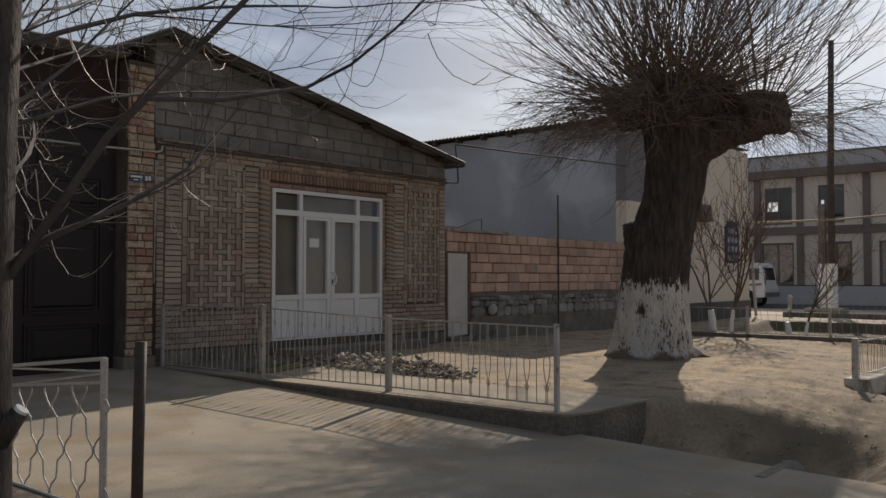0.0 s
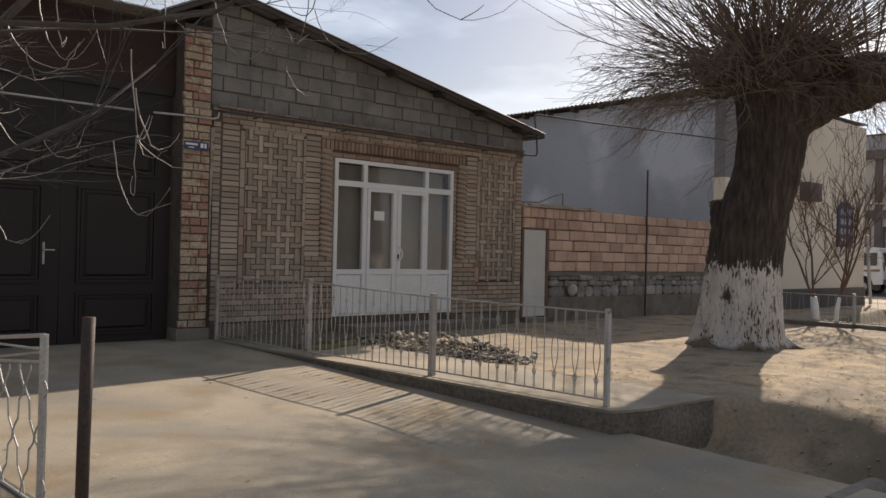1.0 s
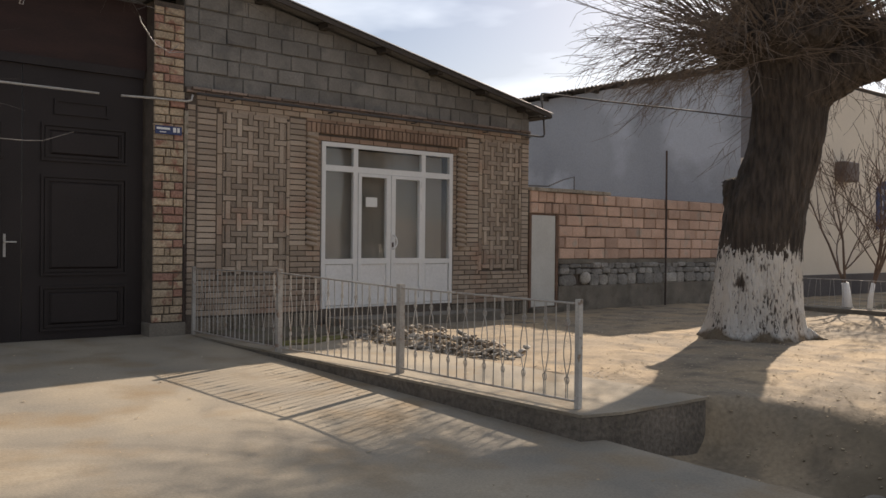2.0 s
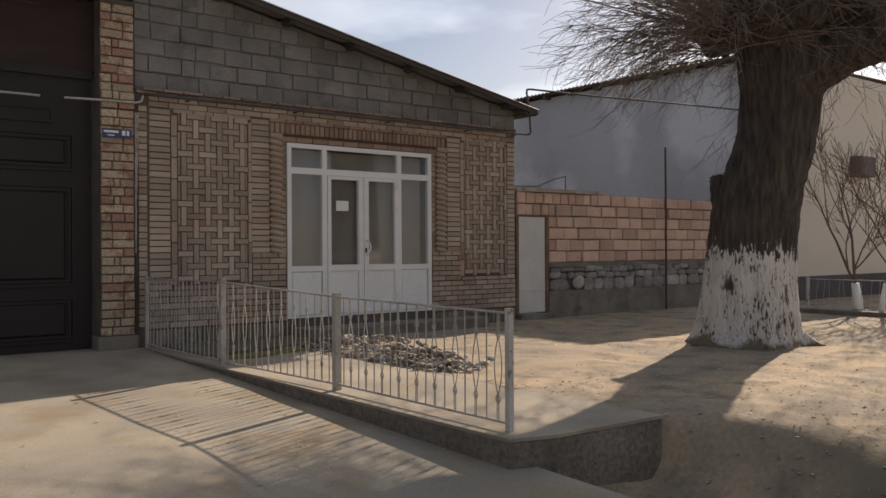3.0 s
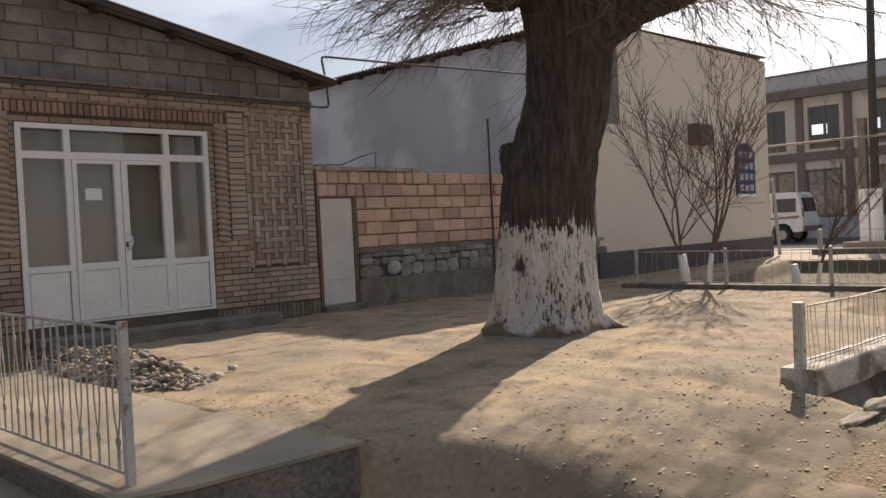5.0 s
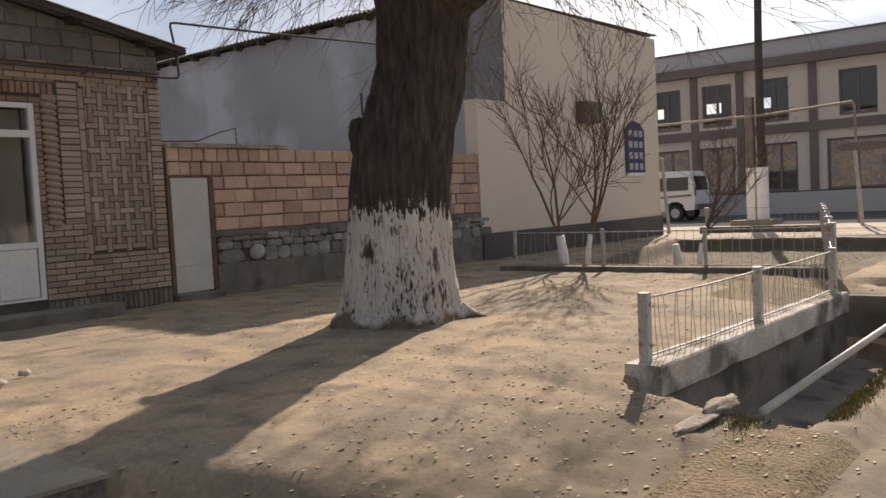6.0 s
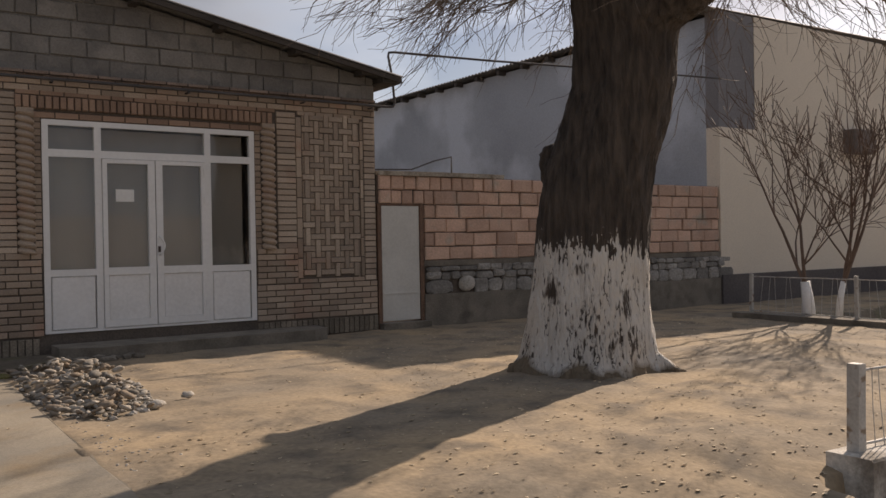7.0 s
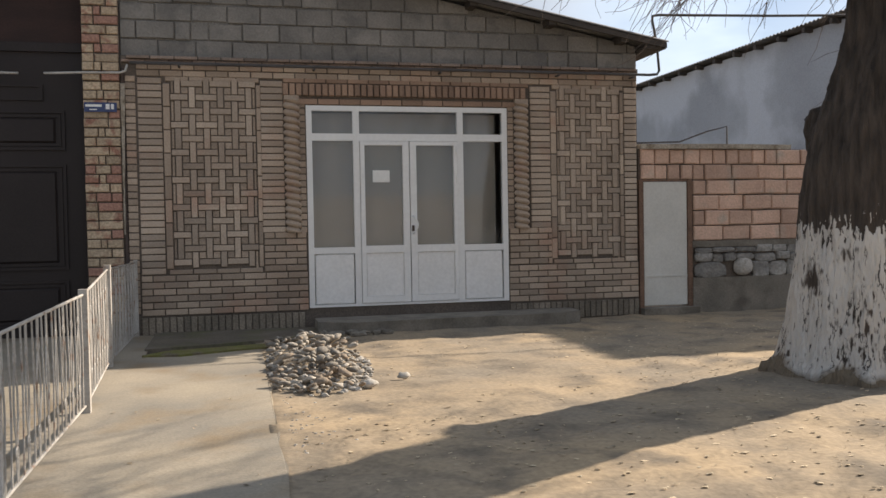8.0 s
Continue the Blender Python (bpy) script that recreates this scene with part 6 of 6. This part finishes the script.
for i in range(9000):
    k = pr.random()
    if k < 0.6:
        x, y = pr.uniform(11.2, 21), pr.uniform(-7.0, -2.2)
    elif k < 0.92:
        x, y = 4.65 + abs(pr.gauss(0, 1.3)), pr.gauss(-8.89, 0.045)
    else:
        x, y = pr.gauss(4.3, 0.16), pr.gauss(-8.50, 0.05)
    if y < -9.4 or x < 0.2 or (x < 1.35 and y > -6.7):
        continue
    z = ground_z(x, y) - 0.01
    h, a = pr.uniform(0.02, 0.055), pr.uniform(0, 6.28)
    lx, ly = pr.uniform(-.025, .025), pr.uniform(-.025, .025)
    w = 0.004
    gr_.add([(x - w * math.cos(a), y - w * math.sin(a), z), (x + w * math.cos(a), y + w * math.sin(a), z), (x + lx, y + ly, z + h)], [(0, 1, 2)])
alone("grass", gr_, GRASS, "sparse winter grass tufts by the ditch", "grass", kind="stuff")

# ---- street beyond ----
pole = thing("utility_pole", (26, -1.3, 0), "tall wooden utility pole on white-footed concrete stub", "pole")
part("shaft", M().tube([(26.0, -1.5, 0.3), (26.0, -1.5, 5), (26.0, -1.58, 9.8)], [0.13, 0.12, 0.10], 12), TIMBER, pole, smooth=True)
part("stub", M().box(25.85, 26.1, -1.30, -1.08, 1.75, 3.9), DIRTYC, pole)
part("painted_foot", M().box(25.83, 26.12, -1.32, -1.06, 0.0, 1.75).tube([(26.0, -1.5, 0.0), (26.0, -1.5, 1.75)], 0.19, 12), DUSTYW, pole, "whitewashed foot")
part("footing", M().box(25.4, 26.6, -1.9, -0.7, -0.05, 0.16), CONCRETE, pole)
gpl = thing("overhead_pipe", (26, -1, 3.3), "pale overhead gas pipe on thin posts", "pipe")
part("run", M().tube([(25, 6.0, 3.25), (25.6, -1.9, 3.3), (25.6, -4.2, 3.42), (25.6, -4.25, 3.3), (25.6, -4.3, 0.0)], 0.04, 8), PIPEB, gpl)
bu = thing("stop_sign", (24, -4.6, 0), "round dark board on a leaning post", "sign")
part("post", M().tube([(24, -4.75, 0), (24, -4.6, 2.0)], 0.05, 8), LPIPE, bu)
part("board", M().blob((24, -4.9, 2.1), (0.05, 0.75, 0.14), 0.1, 2, 3), BDARK, bu, smooth=True)

far = thing("far_building", (38, 2, 0), "two-storey beige shop building across the street", "building")
FX, FY0, FY1 = 38.0, -16.0, 16.0
uw = [(7.42, 6.09), (5.07, 3.69), (2.44, 1.21), (-0.83, -2.3), (-4.2, -5.8), (-7.7, -9.2), (10.8, 9.4)]
lw = [(7.5, 5.75), (5.27, 3.63), (2.34, 0.89), (-0.3, -2.7), (-4.2, -6.2), (-7.7, -9.6), (10.9, 9.0)]


def wall_strip(m, z0, z1, holes):
    edge = FY1
    for a, b in sorted(holes, reverse=True):
        m.box(FX, FX + 0.35, a, edge, z0, z1)
        edge = b
    m.box(FX, FX + 0.35, FY0, edge, z0, z1)


fw = M()
wall_strip(fw, 0.9, 3.03, lw)
wall_strip(fw, 3.95, 5.85, uw)
fw.box(FX, FX + 0.35, FY0, FY1, 3.03, 3.95).box(FX, FX + 0.35, FY0, FY1, 5.85, 6.3)
part("wall", fw, BWALL, far, "beige render")
part("parapet", M().box(FX - 0.1, FX + 0.35, FY0, FY1, 6.7, 7.42), BGREY, far, "pale grey parapet")
part("parapet_cap", M().box(FX - 0.16, FX + 0.4, FY0, FY1, 7.42, 7.5), BDARK, far)
part("cornice", M().box(FX - 0.4, FX + 0.35, FY0, FY1, 6.3, 6.7), BDARK, far)
part("floor_band", M().box(FX - 0.15, FX + 0.0, FY0, FY1, 3.42, 3.82), BDARK, far)
part("terrace", M().box(FX - 2.6, FX + 0.35, FY0, FY1, -0.1, 0.85), BGREY, far, "grey raised terrace")
inner = M().box(FX + 6, FX + 6.3, FY0, FY1, 0.0, 5.1).box(FX + 6, FX + 6.3, FY0, FY1, 5.65, 6.9)
edge = FY0
for a, b in ((3.85, 4.45), (6.4, 7.3), (9.6, 10.15)):
    inner.box(FX + 6, FX + 6.3, edge, a, 5.1, 5.65)
    edge = b
inner.box(FX + 6, FX + 6.3, edge, FY1, 5.1, 5.65)
part("inner_back", inner.box(FX + 0.35, FX + 6, FY0, FY0 + .2, 0.0, 6.9).box(FX + 0.35, FX + 6, FY1 - .2, FY1, 0, 6.9).box(FX + 0.35, FX + 6, FY0, FY1, 6.5, 6.7).box(FX + 0.35, FX + 6, FY0, FY1, 3.3, 3.5), BDARK, far)
part("shop_display", M().box(FX + 1.6, FX + 1.8, FY0 + .3, FY1 - .3, 0.86, 3.2), GOODS, far, "dim wares behind the shop windows")
for y in (8.4, 5.42, 3.3, 0.2, -3.3, -6.9):
    part("pilaster", M().box(FX - 0.12, FX, y - 0.16, y + 0.16, 0.9, 6.3), BDARK, far)
for z0, z1, hs, nm in ((0.9, 3.03, lw, "shop_window"), (3.95, 5.85, uw, "window")):
    for a, b in hs:
        fr = M().box(FX + 0.1, FX + 0.2, b, a, z1 - 0.1, z1).box(FX + 0.1, FX + 0.2, b, a, z0, z0 + 0.1)
        for y in (b + 0.05, (a + b) / 2, a - 0.05):
            fr.box(FX + 0.1, FX + 0.2, y - 0.05, y + 0.05, z0 + 0.1, z1 - 0.1)
        w = part(nm, fr, BDARK, far)
        part("pane", M().box(FX + 0.14, FX + 0.15, b + 0.05, a - 0.05, z0 + 0.1, z1 - 0.1), GLASS, w).visible_shadow = False

van = thing("minivan", (31, 4.4, 0), "white minivan standing on the street", "van")
vb = M()
prof = [(-2.0, 0.42), (-2.03, 0.75), (-2.0, 1.0), (-1.93, 1.5), (-1.82, 1.80), (-1.66, 1.87), (0.2, 1.90), (1.05, 1.84), (1.22, 1.74), (1.72, 1.12), (1.98, 0.98), (2.05, 0.75), (2.02, 0.42),
        (1.66, 0.40), (1.58, 0.62), (1.38, 0.74), (1.12, 0.74), (0.92, 0.62), (0.84, 0.38), (-0.84, 0.38), (-0.92, 0.62), (-1.12, 0.74), (-1.38, 0.74), (-1.58, 0.62), (-1.66, 0.40)]
k = len(prof)
RINGS = ((-0.83, 0.0), (-0.80, 0.03), (0.80, 0.03), (0.83, 0.0))
for s, out in RINGS:
    vb.v += [(31 + s * (1.0 if z < 1.05 else 1.0 - 0.13 * (z - 1.05) / 0.85), 4.4 + y * (1 + 0.01 * (out > 0)), z + (out * 0.6 if z > 1.7 else 0)) for y, z in prof]
for g in range(3):
    vb.f += [(g * k + i, (g + 1) * k + i, (g + 1) * k + (i + 1) % k, g * k + (i + 1) % k) for i in range(k)]
vb.f += [tuple(range(k)), tuple(range(4 * k - 1, 3 * k - 1, -1))]
part("body", vb, CARW, van)


def van_side(z, lift):
    """Outer face of the van's near side at height z."""
    return 31 - 0.83 * (1.0 if z < 1.05 else 1.0 - 0.13 * (z - 1.05) / 0.85) - lift


def van_panel(name, corners, material, label="", lift=0.012):
    pts = [(van_side(z, d), 4.4 + y, z) for d in (-0.02, lift) for y, z in corners]
    part(name, M().add(pts, [(0, 1, 2, 3), (7, 6, 5, 4), (0, 4, 5, 1), (1, 5, 6, 2), (2, 6, 7, 3), (3, 7, 4, 0)]), material, van, label)


for a, b, slope in ((-1.78, -0.92, 0.0), (-0.82, 0.12, 0.0), (0.24, 1.42, 0.42)):
    van_panel("side_window", ((a, 1.16), (b, 1.16), (b - slope, 1.66), (a, 1.66)), CARGLASS, "dark side window")
van_panel("stripe", ((-1.9, 0.93), (0.1, 0.86), (0.1, 0.92), (-1.9, 1.02)), RED, "brown-red side stripe", 0.008)
van_panel("door_handle", ((-0.02, 1.03), (0.09, 1.03), (0.09, 1.06), (-0.02, 1.06)), BDARK, "", 0.03)
part("bumper", M().box(30.2, 31.8, 2.28, 2.42, 0.42, 0.62), BDARK, van, "dark rear bumper")
part("bumper", M().box(30.2, 31.8, 6.42, 6.52, 0.40, 0.60), BDARK, van, "dark front bumper")
for x in (30.26, 31.74):
    part("tail_light", M().box(x - 0.06, x + 0.06, 2.36, 2.40, 0.95, 1.3), RED, van, "red tail light")
part("rear_window", M().add([(x, y + d, z) for d in (0.0, -0.03) for x, y, z in ((30.4, 2.425, 1.15), (31.6, 2.425, 1.15), (31.55, 2.50, 1.68), (30.45, 2.50, 1.68))],
                            [(0, 1, 2, 3), (7, 6, 5, 4), (0, 4, 5, 1), (1, 5, 6, 2), (2, 6, 7, 3), (3, 7, 4, 0)]), CARGLASS, van, "dark rear window")
for y in (-1.25, 1.25):
    for x in (30.17, 31.63):
        wh = part("wheel", M().tube([(x, 4.4 + y, 0.31), (x + 0.2, 4.4 + y, 0.31)], 0.31, 18), RUBBER, van)
        part("rim", M().tube([(x - 0.012, 4.4 + y, 0.31), (x + 0.212, 4.4 + y, 0.31)], 0.18, 12), BGREY, wh)

# plain wall out of view, added to close the street and fill glass reflections
alone("wall_south", M().box(-45, 45, -30.4, -30, -0.3, 2.6), BGREY, "plain pale wall across the road", "wall", kind="structure")
